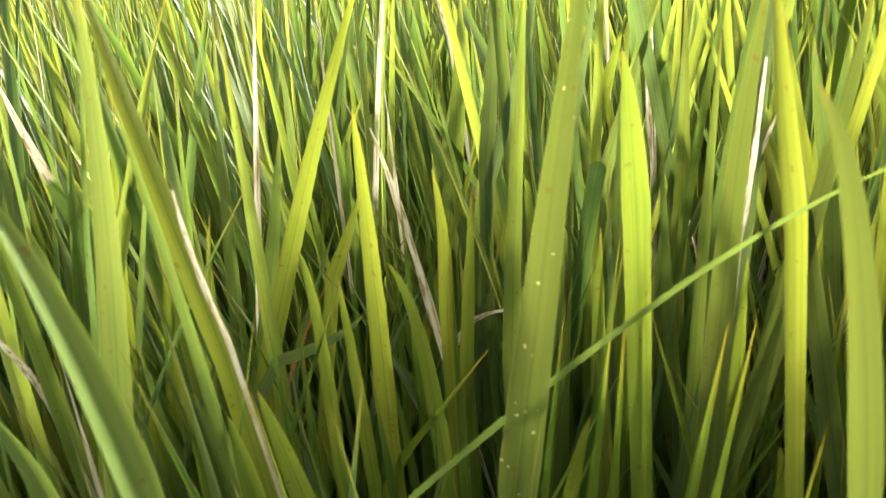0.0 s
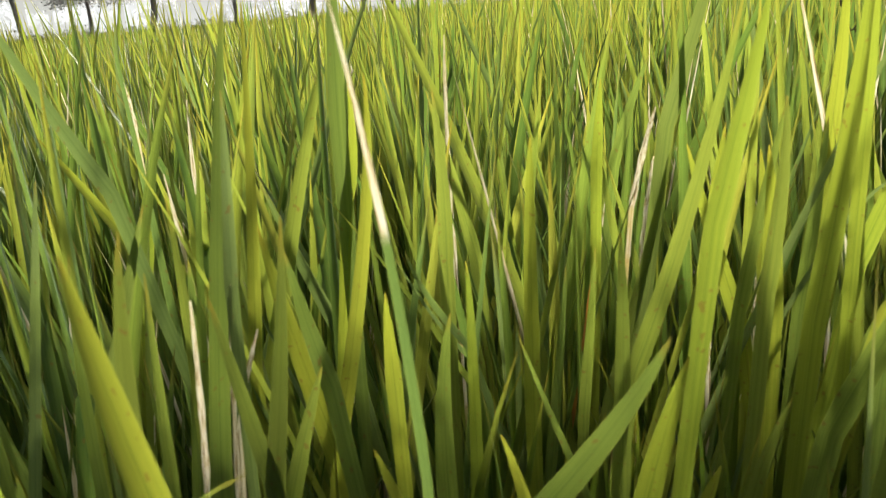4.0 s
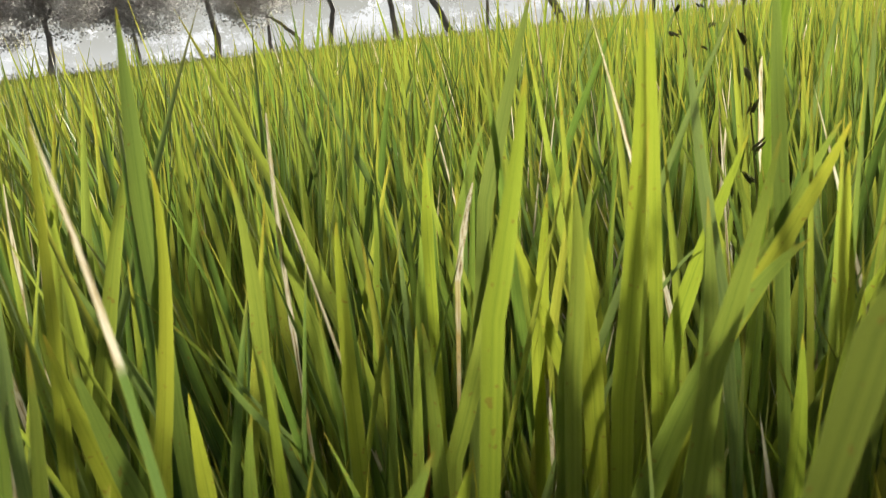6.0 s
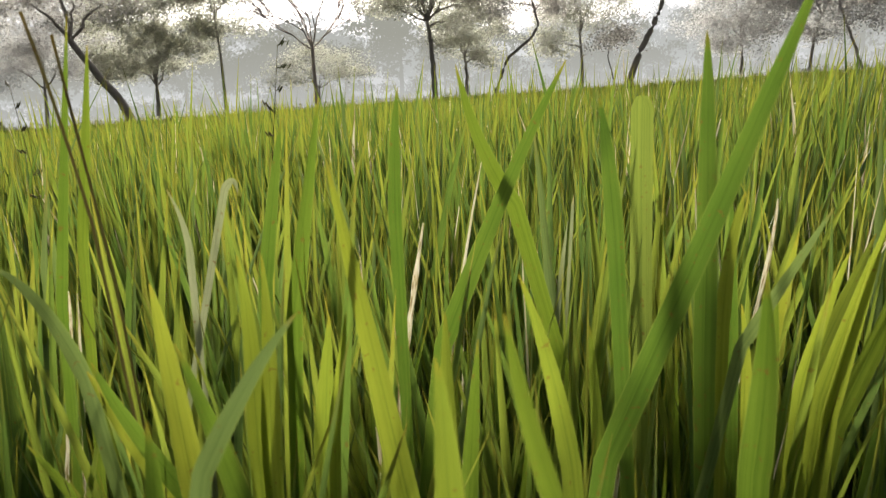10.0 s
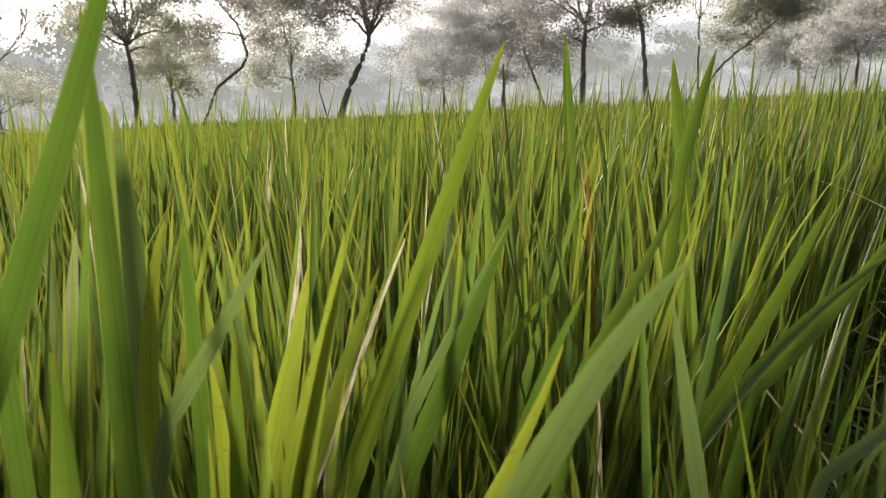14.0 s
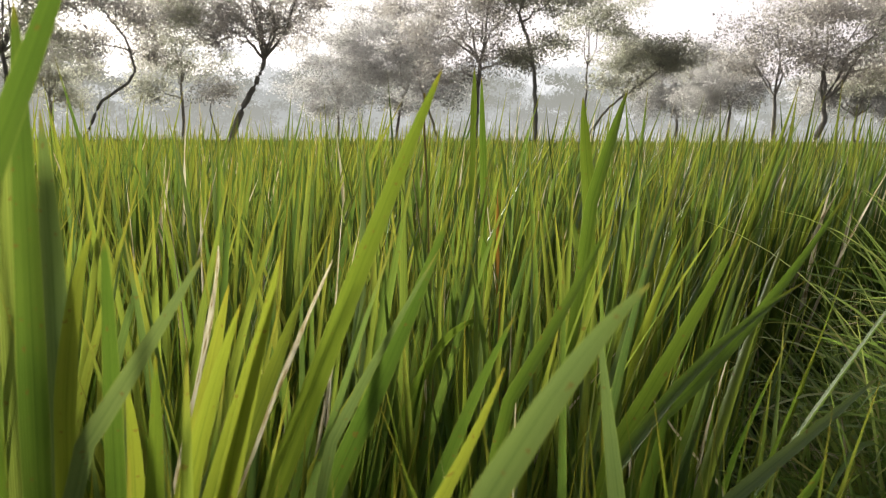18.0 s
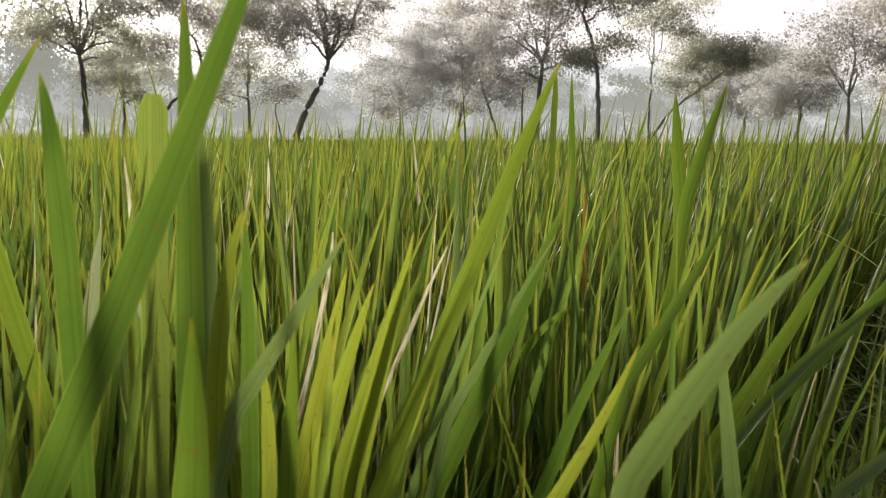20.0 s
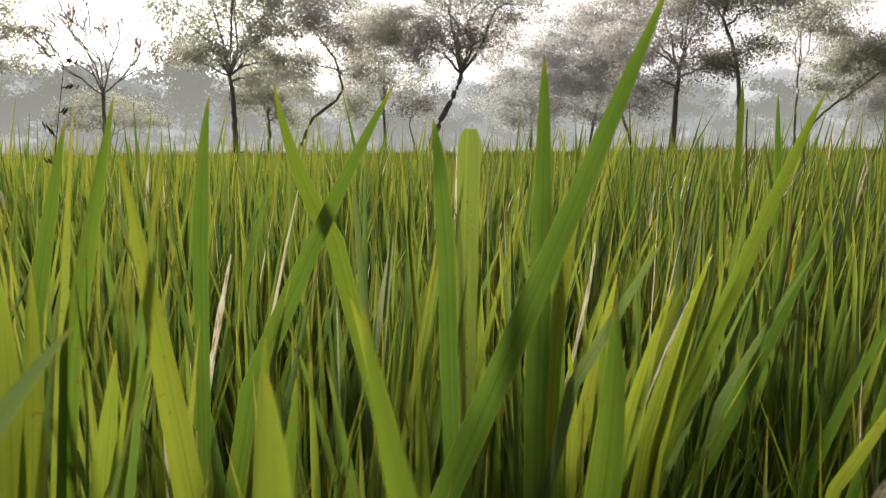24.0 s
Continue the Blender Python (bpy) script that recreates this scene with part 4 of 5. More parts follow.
blade("G", (-0.717, -0.515, 0.550), (-0.717, -0.509, 0.510), (-0.718, -0.504, 0.468), 9.5, -3)
blade("B", (-0.803, -0.239, 0.832), (-0.797, -0.219, 0.777), (-0.789, -0.193, 0.716), 9.2, -16)
blade("Y", (-0.558, -0.283, 0.747), (-0.556, -0.279, 0.706), (-0.554, -0.270, 0.645), 11.9, -7)
blade("Y", (-0.604, -0.316, 0.716), (-0.603, -0.313, 0.683), (-0.603, -0.311, 0.639), 12.9, -27)
blade("G", (-0.811, -0.282, 0.732), (-0.812, -0.289, 0.672), (-0.813, -0.298, 0.613), 12.4, 12)
blade("G", (-0.720, -0.240, 0.705), (-0.722, -0.246, 0.642), (-0.723, -0.249, 0.552), 6.4, -20)
blade("G", (-0.784, -0.178, 0.707), (-0.790, -0.196, 0.654), (-0.796, -0.214, 0.596), 10.3, -16)
blade("G", (-0.777, -0.160, 0.670), (-0.779, -0.165, 0.601), (-0.785, -0.180, 0.481), 12.2, -10)
blade("G", (-0.686, -0.155, 0.826), (-0.696, -0.175, 0.696), (-0.705, -0.195, 0.535), 12.3, -16)
blade("Y", (-0.754, -0.112, 0.817), (-0.758, -0.121, 0.709), (-0.764, -0.133, 0.594), 9.4, -13)
blade("B", (-0.681, -0.167, 0.776), (-0.683, -0.171, 0.728), (-0.685, -0.176, 0.676), 7.1, -24)
blade("D", (-0.685, -0.176, 0.679), (-0.688, -0.181, 0.634), (-0.691, -0.189, 0.554), 3.1, -25)
blade("D", (-0.681, -0.167, 0.652), (-0.686, -0.177, 0.620), (-0.689, -0.183, 0.593), 4.1, -21)
blade("D", (-0.946, -0.072, 0.749), (-0.948, -0.076, 0.663), (-0.947, -0.074, 0.574), 5.0, -38)
blade("G", (-0.770, -0.053, 0.770), (-0.783, -0.074, 0.696), (-0.808, -0.120, 0.501), 13.4, -14)
blade("Y", (-0.704, -0.147, 0.700), (-0.697, -0.135, 0.619), (-0.684, -0.113, 0.501), 16.2, -41)
blade("B", (-0.800, -0.093, 0.702), (-0.790, -0.075, 0.642), (-0.776, -0.053, 0.573), 10.6, -48)
blade("Y", (-0.677, -0.086, 0.775), (-0.683, -0.093, 0.685), (-0.700, -0.119, 0.547), 11.2, -7)
blade("G", (-0.644, -0.153, 0.637), (-0.651, -0.164, 0.600), (-0.659, -0.179, 0.546), 10.5, -32)
blade("H", (-0.552, -0.185, 0.812), (-0.545, -0.176, 0.723), (-0.541, -0.171, 0.625), 4.3, -55)
blade("D", (-0.762, 0.047, 0.786), (-0.764, 0.044, 0.697), (-0.765, 0.044, 0.602), 5.2, -16)
blade("G", (-0.773, 0.035, 0.748), (-0.762, 0.047, 0.679), (-0.754, 0.056, 0.620), 10.4, -47)
blade("Y", (-0.627, -0.011, 0.733), (-0.629, -0.013, 0.668), (-0.631, -0.015, 0.540), 10.9, -33)
blade("G", (-0.616, -0.089, 0.653), (-0.620, -0.095, 0.599), (-0.621, -0.096, 0.525), 12.8, -52)
blade("Y", (-0.609, -0.082, 0.681), (-0.609, -0.082, 0.625), (-0.611, -0.084, 0.524), 7.5, -46)
blade("B", (-0.663, 0.006, 0.605), (-0.662, 0.006, 0.562), (-0.662, 0.006, 0.510), 9.4, -70)
blade("B", (-0.714, -0.051, 0.655), (-0.699, -0.033, 0.610), (-0.683, -0.015, 0.577), 3.4, -67)
blade("G", (-0.638, 0.028, 0.642), (-0.642, 0.024, 0.579), (-0.650, 0.018, 0.483), 7.8, -63)
blade("D", (-0.744, 0.237, 0.698), (-0.757, 0.228, 0.639), (-0.764, 0.222, 0.587), 5.8, -54)
blade("D", (-0.635, 0.118, 0.697), (-0.639, 0.115, 0.660), (-0.642, 0.113, 0.623), 4.2, -44)
blade("R", (-0.688, 0.116, 0.606), (-0.696, 0.110, 0.533), (-0.706, 0.102, 0.459), 5.6, -17)
blade("G", (-0.524, 0.033, 0.805), (-0.544, 0.022, 0.699), (-0.569, 0.005, 0.597), 10.9, -73)
blade("G", (-0.475, -0.100, 0.682), (-0.494, -0.113, 0.641), (-0.520, -0.135, 0.596), 13.6, -40)
blade("Y", (-0.488, -0.067, 0.658), (-0.496, -0.072, 0.622), (-0.504, -0.078, 0.576), 12.4, -66)
blade("Y", (-0.603, -0.154, 0.606), (-0.599, -0.148, 0.582), (-0.594, -0.141, 0.552), 7.6, -38)
blade("Y", (-0.564, -0.107, 0.609), (-0.559, -0.102, 0.587), (-0.554, -0.098, 0.558), 8.2, -67)
blade("G", (-0.592, -0.064, 0.638), (-0.579, -0.053, 0.588), (-0.563, -0.040, 0.532), 4.8, -70)
blade("G", (-0.563, -0.015, 0.687), (-0.562, -0.014, 0.630), (-0.564, -0.015, 0.515), 11.0, -65)
blade("Y", (-0.606, 0.113, 0.709), (-0.593, 0.121, 0.654), (-0.573, 0.132, 0.580), 12.1, -77)
blade("Y", (-0.540, 0.093, 0.717), (-0.536, 0.094, 0.665), (-0.535, 0.095, 0.603), 14.0, -64)
blade("Y", (-0.508, -0.004, 0.567), (-0.513, -0.006, 0.550), (-0.518, -0.009, 0.529), 8.1, -70)
blade("G", (-0.488, 0.029, 0.600), (-0.497, 0.024, 0.569), (-0.505, 0.021, 0.529), 8.9, -47)
blade("Y", (-0.945, -0.188, 0.737), (-0.939, -0.167, 0.697), (-0.931, -0.142, 0.646), 8.4, -15)
blade("B", (-0.805, -0.250, 0.747), (-0.808, -0.266, 0.688), (-0.813, -0.296, 0.597), 8.0, -8)
blade("B", (-0.751, -0.240, 0.738), (-0.755, -0.253, 0.672), (-0.760, -0.279, 0.543), 6.6, 3)
blade("D", (-0.912, -0.286, 0.760), (-0.912, -0.286, 0.724), (-0.912, -0.281, 0.687), 5.1, 1)
blade("G", (-0.730, -0.284, 0.598), (-0.730, -0.285, 0.579), (-0.731, -0.287, 0.558), 7.4, -10)
blade("D", (-0.973, -0.112, 0.774), (-0.972, -0.109, 0.753), (-0.971, -0.108, 0.727), 6.0, -22)
blade("G", (-0.712, 0.223, 0.756), (-0.725, 0.213, 0.712), (-0.736, 0.206, 0.665), 10.0, -56)
blade("G", (-0.812, -0.288, 0.792), (-0.811, -0.284, 0.761), (-0.811, -0.282, 0.725), 10.6, 7)
blade("Y", (-0.479, 0.067, 0.837), (-0.483, 0.065, 0.743), (-0.493, 0.060, 0.631), 13.3, -53)
blade("Y", (-0.483, -0.020, 0.808), (-0.489, -0.027, 0.763), (-0.496, -0.038, 0.708), 11.3, -33)
blade("G", (-0.397, 0.055, 0.731), (-0.431, 0.044, 0.684), (-0.468, 0.028, 0.587), 13.7, -58)
blade("G", (-0.453, 0.078, 0.740), (-0.451, 0.079, 0.666), (-0.452, 0.079, 0.568), 13.9, -76)
blade("G", (-0.731, -0.062, 0.859), (-0.733, -0.065, 0.802), (-0.735, -0.068, 0.745), 12.0, -22)
blade("O", (-0.293, -0.075, 0.818), (-0.313, -0.084, 0.788), (-0.332, -0.098, 0.755), 11.0, -50)
blade("Y", (-0.284, -0.041, 0.806), (-0.273, -0.041, 0.779), (-0.264, -0.036, 0.744), 8.0, -45)
blade("G", (-0.194, 0.105, 0.809), (-0.218, 0.102, 0.755), (-0.258, 0.093, 0.673), 10.7, -80)
blade("G", (-0.428, 0.192, 0.761), (-0.453, 0.172, 0.705), (-0.491, 0.134, 0.599), 11.7, -47)
blade("Y", (-0.345, 0.235, 0.827), (-0.350, 0.233, 0.727), (-0.362, 0.227, 0.571), 14.5, -57)
blade("G", (-0.408, 0.049, 0.776), (-0.417, 0.039, 0.728), (-0.427, 0.024, 0.679), 13.0, -38)
blade("G", (-0.592, 0.137, 0.852), (-0.603, 0.120, 0.789), (-0.614, 0.102, 0.721), 12.1, -35)
blade("B", (-0.491, 0.137, 0.814), (-0.487, 0.141, 0.745), (-0.478, 0.150, 0.655), 10.9, -26)
blade("G", (-0.303, 0.257, 0.738), (-0.324, 0.250, 0.685), (-0.363, 0.233, 0.587), 12.0, -68)
blade("G", (-0.403, 0.246, 0.678), (-0.421, 0.235, 0.626), (-0.448, 0.216, 0.562), 11.9, -70)
blade("D", (-0.562, 0.417, 0.783), (-0.562, 0.417, 0.705), (-0.555, 0.422, 0.511), 6.4, -50)
blade("D", (-0.414, 0.504, 0.739), (-0.424, 0.501, 0.643), (-0.432, 0.497, 0.575), 6.1, -93)
blade("D", (-0.522, 0.447, 0.660), (-0.522, 0.446, 0.630), (-0.520, 0.443, 0.580), 6.5, -50)
blade("D", (-0.386, 0.216, 0.698), (-0.381, 0.198, 0.647), (-0.376, 0.179, 0.560), 6.8, -62)
blade("Y", (-0.195, 0.125, 0.742), (-0.189, 0.125, 0.709), (-0.183, 0.125, 0.668), 13.4, -56)
blade("Y", (-0.285, 0.347, 0.734), (-0.272, 0.349, 0.707), (-0.257, 0.352, 0.678), 11.7, -49)
blade("G", (-0.508, 0.046, 0.752), (-0.508, 0.045, 0.713), (-0.511, 0.039, 0.650), 11.3, -28)
blade("Y", (-0.522, 0.147, 0.717), (-0.522, 0.147, 0.655), (-0.528, 0.139, 0.585), 10.9, -32)
blade("G", (-0.543, 0.119, 0.741), (-0.551, 0.108, 0.680), (-0.559, 0.097, 0.605), 12.8, -19)
blade("Y", (-0.326, 0.228, 0.662), (-0.328, 0.226, 0.617), (-0.335, 0.224, 0.568), 10.3, -45)
blade("G", (-0.204, 0.154, 0.721), (-0.216, 0.153, 0.684), (-0.221, 0.152, 0.637), 13.2, -85)
blade("G", (-0.421, 0.293, 0.747), (-0.424, 0.291, 0.699), (-0.427, 0.289, 0.649), 10.2, -59)
blade("B", (-0.286, 0.241, 0.736), (-0.262, 0.247, 0.677), (-0.235, 0.252, 0.634), 10.9, -61)
blade("B", (-0.496, 0.175, 0.688), (-0.517, 0.153, 0.664), (-0.543, 0.120, 0.597), 3.4, -38)
blade("D", (-0.497, 0.174, 0.618), (-0.494, 0.177, 0.600), (-0.489, 0.181, 0.575), 5.0, -35)
blade("G", (-0.456, 0.171, 0.850), (-0.457, 0.171, 0.803), (-0.454, 0.173, 0.721), 10.7, -40)
blade("Y", (-0.145, 0.381, 0.843), (-0.131, 0.384, 0.748), (-0.111, 0.386, 0.604), 20.3, -97)
blade("Y", (-0.047, 0.218, 0.790), (-0.046, 0.218, 0.752), (-0.048, 0.218, 0.699), 14.7, -105)
blade("E", (-0.340, 0.341, 0.935), (-0.344, 0.339, 0.868), (-0.351, 0.333, 0.764), 9.2, -93)
blade("E", (-0.346, 0.454, 0.940), (-0.360, 0.446, 0.843), (-0.373, 0.438, 0.747), 7.6, -64)
blade("E", (-0.338, 0.459, 0.920), (-0.346, 0.454, 0.862), (-0.357, 0.448, 0.788), 7.6, -43)
blade("E", (-0.502, 0.334, 0.907), (-0.506, 0.329, 0.863), (-0.512, 0.323, 0.815), 11.0, -58)
blade("E", (-0.461, 0.374, 0.891), (-0.455, 0.379, 0.815), (-0.449, 0.385, 0.743), 11.9, -32)
blade("D", (-0.332, 0.286, 0.740), (-0.327, 0.289, 0.697), (-0.322, 0.293, 0.657), 4.8, -40)
blade("E", (-0.189, 0.263, 0.744), (-0.190, 0.262, 0.700), (-0.194, 0.260, 0.655), 14.0, -70)
blade("E", (-0.333, 0.346, 0.689), (-0.315, 0.357, 0.650), (-0.293, 0.369, 0.600), 11.6, -60)
blade("Y", (-0.424, 0.193, 0.738), (-0.425, 0.192, 0.703), (-0.424, 0.193, 0.667), 10.2, -35)
blade("E", (-0.037, 0.599, 0.890), (-0.084, 0.593, 0.802), (-0.142, 0.580, 0.674), 15.8, -92)
blade("D", (-0.160, 0.611, 0.769), (-0.172, 0.607, 0.709), (-0.189, 0.602, 0.626), 7.1, -77)
blade("H", (-0.010, 0.660, 0.821), (-0.006, 0.660, 0.743), (-0.005, 0.660, 0.592), 4.9, -88)
blade("P", (-0.049, 0.753, 0.768), (-0.059, 0.752, 0.710), (-0.068, 0.751, 0.642), 14.4, -76)
blade("Y", (-0.224, 0.328, 0.789), (-0.221, 0.330, 0.743), (-0.218, 0.332, 0.673), 14.3, -44)
blade("E", (-0.269, 0.332, 0.745), (-0.258, 0.341, 0.707), (-0.237, 0.355, 0.656), 10.8, -62)
blade("B", (-0.332, 0.342, 0.796), (-0.317, 0.356, 0.770), (-0.304, 0.367, 0.722), 9.4, -36)
blade("B", (-0.107, 0.247, 0.796), (-0.125, 0.238, 0.772), (-0.142, 0.227, 0.740), 8.2, -71)
blade("E", (-0.079, 0.425, 0.729), (-0.085, 0.424, 0.680), (-0.091, 0.422, 0.625), 11.0, -79)
blade("M", (-0.306, 0.366, 0.931), (-0.298, 0.372, 0.876), (-0.291, 0.378, 0.811), 3.5, -45)
blade("M", (-0.327, 0.413, 0.923), (-0.322, 0.417, 0.855), (-0.316, 0.422, 0.774), 3.1, -52)
blade("D", (-0.428, 0.511, 0.739), (-0.433, 0.507, 0.681), (-0.445, 0.496, 0.593), 5.1, -51)
blade("E", (0.102, 0.406, 0.921), (0.065, 0.413, 0.830), (-0.007, 0.418, 0.660), 14.8, -95)
blade("E", (-0.128, 0.627, 0.894), (-0.112, 0.630, 0.830), (-0.087, 0.634, 0.776), 15.4, -88)
blade("E", (0.055, 0.494, 0.897), (0.055, 0.494, 0.826), (0.052, 0.495, 0.693), 14.8, -105)
blade("C", (0.017, 0.622, 0.859), (0.014, 0.622, 0.768), (0.010, 0.622, 0.606), 16.8, -94)
blade("E", (-0.009, 0.500, 0.862), (-0.005, 0.500, 0.827), (-0.002, 0.500, 0.773), 12.0, -76)
blade("E", (0.072, 0.373, 0.776), (0.072, 0.373, 0.732), (0.067, 0.374, 0.677), 16.3, -102)
blade("Y", (-0.164, 0.409, 0.748), (-0.169, 0.407, 0.708), (-0.174, 0.405, 0.665), 14.4, -41)
blade("Y", (-0.148, 0.396, 0.754), (-0.154, 0.394, 0.721), (-0.160, 0.391, 0.686), 7.5, -66)
blade("Y", (-0.073, 0.332, 0.772), (-0.074, 0.332, 0.736), (-0.075, 0.332, 0.695), 11.7, -119)
blade("Y", (-0.045, 0.377, 0.779), (-0.032, 0.379, 0.731), (-0.023, 0.379, 0.675), 11.3, -91)
blade("Y", (-0.188, 0.353, 0.797), (-0.187, 0.354, 0.753), (-0.189, 0.352, 0.689), 12.2, -39)
blade("Y", (-0.177, 0.359, 0.796), (-0.179, 0.358, 0.744), (-0.183, 0.356, 0.688), 11.1, -63)
blade("Y", (-0.020, 0.500, 0.715), (-0.018, 0.500, 0.674), (-0.017, 0.500, 0.631), 9.0, -94)
blade("D", (0.167, 0.284, 0.749), (0.153, 0.292, 0.730), (0.145, 0.297, 0.712), 4.5, -130)
blade("E", (-0.181, 0.466, 0.875), (-0.194, 0.461, 0.814), (-0.209, 0.454, 0.735), 12.0, -49)
blade("E", (-0.225, 0.502, 0.863), (-0.235, 0.497, 0.811), (-0.246, 0.492, 0.748), 10.9, -51)
blade("E", (-0.148, 0.530, 0.878), (-0.153, 0.528, 0.838), (-0.157, 0.527, 0.782), 10.1, -64)
blade("D", (0.125, 0.701, 0.765), (0.114, 0.700, 0.696), (0.081, 0.696, 0.560), 5.5, -78)
blade("Y", (0.133, 0.647, 0.747), (0.116, 0.645, 0.675), (0.096, 0.643, 0.584), 17.3, -64)
blade("Y", (0.162, 0.516, 0.786), (0.148, 0.515, 0.733), (0.128, 0.514, 0.650), 12.3, -75)
blade("Y", (0.180, 0.618, 0.749), (0.159, 0.618, 0.695), (0.126, 0.616, 0.614), 14.0, -106)
blade("B", (0.127, 0.501, 0.788), (0.103, 0.498, 0.750), (0.073, 0.491, 0.704), 9.5, -69)
blade("E", (0.259, 0.583, 0.881), (0.222, 0.588, 0.793), (0.149, 0.590, 0.609), 14.8, -94)
blade("E", (0.264, 0.579, 0.800), (0.233, 0.584, 0.721), (0.180, 0.588, 0.603), 14.4, -99)
blade("B", (0.255, 0.571, 0.777), (0.217, 0.576, 0.710), (0.191, 0.578, 0.662), 7.4, -85)
blade("B", (0.268, 0.341, 0.797), (0.247, 0.348, 0.771), (0.217, 0.356, 0.720), 11.8, -107)
blade("E", (0.466, 0.523, 0.758), (0.419, 0.553, 0.702), (0.374, 0.576, 0.626), 10.3, -161)
blade("B", (0.328, 0.508, 0.744), (0.335, 0.506, 0.691), (0.342, 0.503, 0.634), 10.7, -91)
blade("E", (0.286, 0.523, 0.746), (0.264, 0.528, 0.698), (0.238, 0.533, 0.629), 8.8, -88)
blade("E", (0.486, 0.804, 0.885), (0.474, 0.809, 0.842), (0.459, 0.816, 0.782), 12.8, -115)
blade("E", (0.505, 0.951, 0.887), (0.508, 0.949, 0.843), (0.513, 0.947, 0.789), 15.2, -117)
blade("E", (0.414, 1.037, 0.912), (0.415, 1.037, 0.868), (0.417, 1.036, 0.810), 8.7, -102)
blade("R", (0.435, 1.034, 0.781), (0.436, 1.034, 0.709), (0.438, 1.033, 0.641), 6.8, -124)
blade("B", (0.056, 0.522, 0.853), (0.057, 0.522, 0.795), (0.056, 0.522, 0.726), 13.7, -70)
blade("D", (0.197, 0.618, 0.765), (0.166, 0.618, 0.695), (0.128, 0.616, 0.602), 4.4, -92)
blade("E", (0.462, 0.586, 0.778), (0.438, 0.600, 0.717), (0.394, 0.622, 0.619), 12.0, -124)
blade("E", (0.403, 0.562, 0.675), (0.397, 0.565, 0.638), (0.389, 0.569, 0.592), 9.9, -130)
blade("Y", (0.078, 0.507, 0.799), (0.069, 0.505, 0.764), (0.063, 0.503, 0.714), 9.8, -85)
blade("E", (0.074, 0.557, 0.790), (0.074, 0.557, 0.739), (0.073, 0.557, 0.633), 11.7, -62)
blade("Y", (0.081, 0.559, 0.713), (0.083, 0.559, 0.672), (0.082, 0.559, 0.628), 11.6, -60)
blade("E", (0.100, 0.532, 0.732), (0.098, 0.532, 0.689), (0.095, 0.531, 0.641), 10.1, -73)
blade("E", (0.543, 0.581, 0.810), (0.500, 0.614, 0.716), (0.445, 0.647, 0.633), 11.3, -125)
blade("B", (0.494, 0.491, 0.708), (0.470, 0.512, 0.669), (0.434, 0.538, 0.618), 9.0, -140)
blade("E", (0.476, 0.507, 0.656), (0.472, 0.510, 0.640), (0.466, 0.515, 0.625), 5.4, -118)
blade("E", (-0.197, 0.302, 0.766), (-0.183, 0.307, 0.709), (-0.167, 0.311, 0.636), 14.0, -50)
blade("E", (0.519, 1.444, 0.958), (0.519, 1.444, 0.921), (0.518, 1.444, 0.883), 11.7, -128)
blade("M", (0.305, 0.847, 0.882), (0.305, 0.847, 0.849), (0.307, 0.846, 0.808), 3.2, -93)
blade("E", (-0.021, 0.201, 0.809), (-0.016, 0.201, 0.781), (-0.009, 0.202, 0.752), 7.7, -111)
blade("M", (1.797, 1.735, 0.570), (1.717, 1.812, 0.442), (1.617, 1.899, 0.270), 13.2, -137)
blade("D", (0.510, 0.782, 0.601), (0.532, 0.770, 0.567), (0.567, 0.749, 0.521), 3.4, -114)
blade("E", (0.786, 1.177, 0.771), (0.729, 1.208, 0.622), (0.662, 1.240, 0.478), 17.2, -136)
blade("E", (0.760, 1.076, 0.698), (0.725, 1.097, 0.594), (0.680, 1.121, 0.470), 14.3, -141)
blade("Y", (0.620, 0.926, 0.738), (0.587, 0.944, 0.624), (0.560, 0.957, 0.515), 14.4, -114)
blade("Y", (-0.733, -0.425, 0.591), (-0.732, -0.424, 0.535), (-0.732, -0.424, 0.447), 8.9, 3)
blade("B", (-0.798, -0.352, 0.546), (-0.805, -0.380, 0.502), (-0.810, -0.403, 0.449), 4.0, -20)
blade("R", (-0.813, -0.419, 0.553), (-0.816, -0.446, 0.507), (-0.817, -0.471, 0.453), 4.0, 14)
blade("Y", (-0.738, -0.360, 0.640), (-0.737, -0.358, 0.598), (-0.738, -0.361, 0.545), 9.4, -29)
blade("Y", (-0.740, -0.336, 0.624), (-0.743, -0.345, 0.538), (-0.748, -0.360, 0.407), 12.9, 6)
blade("Y", (-0.733, -0.059, 0.767), (-0.733, -0.060, 0.726), (-0.736, -0.067, 0.692), 7.9, -25)
blade("Y", (-0.672, 0.109, 0.750), (-0.674, 0.108, 0.718), (-0.675, 0.106, 0.686), 8.7, -40)
blade("G", (-0.604, 0.104, 0.735), (-0.622, 0.088, 0.621), (-0.640, 0.070, 0.512), 13.8, -22)
blade("Y", (-0.486, 0.088, 0.839), (-0.486, 0.088, 0.765), (-0.487, 0.087, 0.676), 7.2, -64)
blade("G", (-0.534, 0.153, 0.725), (-0.537, 0.151, 0.670), (-0.543, 0.148, 0.592), 9.6, -76)
blade("Y", (-0.403, 0.122, 0.770), (-0.426, 0.115, 0.719), (-0.470, 0.096, 0.630), 11.6, -81)
blade("B", (-0.656, -0.085, 0.678), (-0.651, -0.075, 0.649), (-0.640, -0.058, 0.617), 4.5, -29)
blade("G", (-0.613, 0.027, 0.660), (-0.616, 0.024, 0.609), (-0.620, 0.020, 0.546), 7.8, -44)
blade("Y", (-0.662, -0.097, 0.656), (-0.662, -0.097, 0.625), (-0.662, -0.097, 0.592), 9.9, -27)
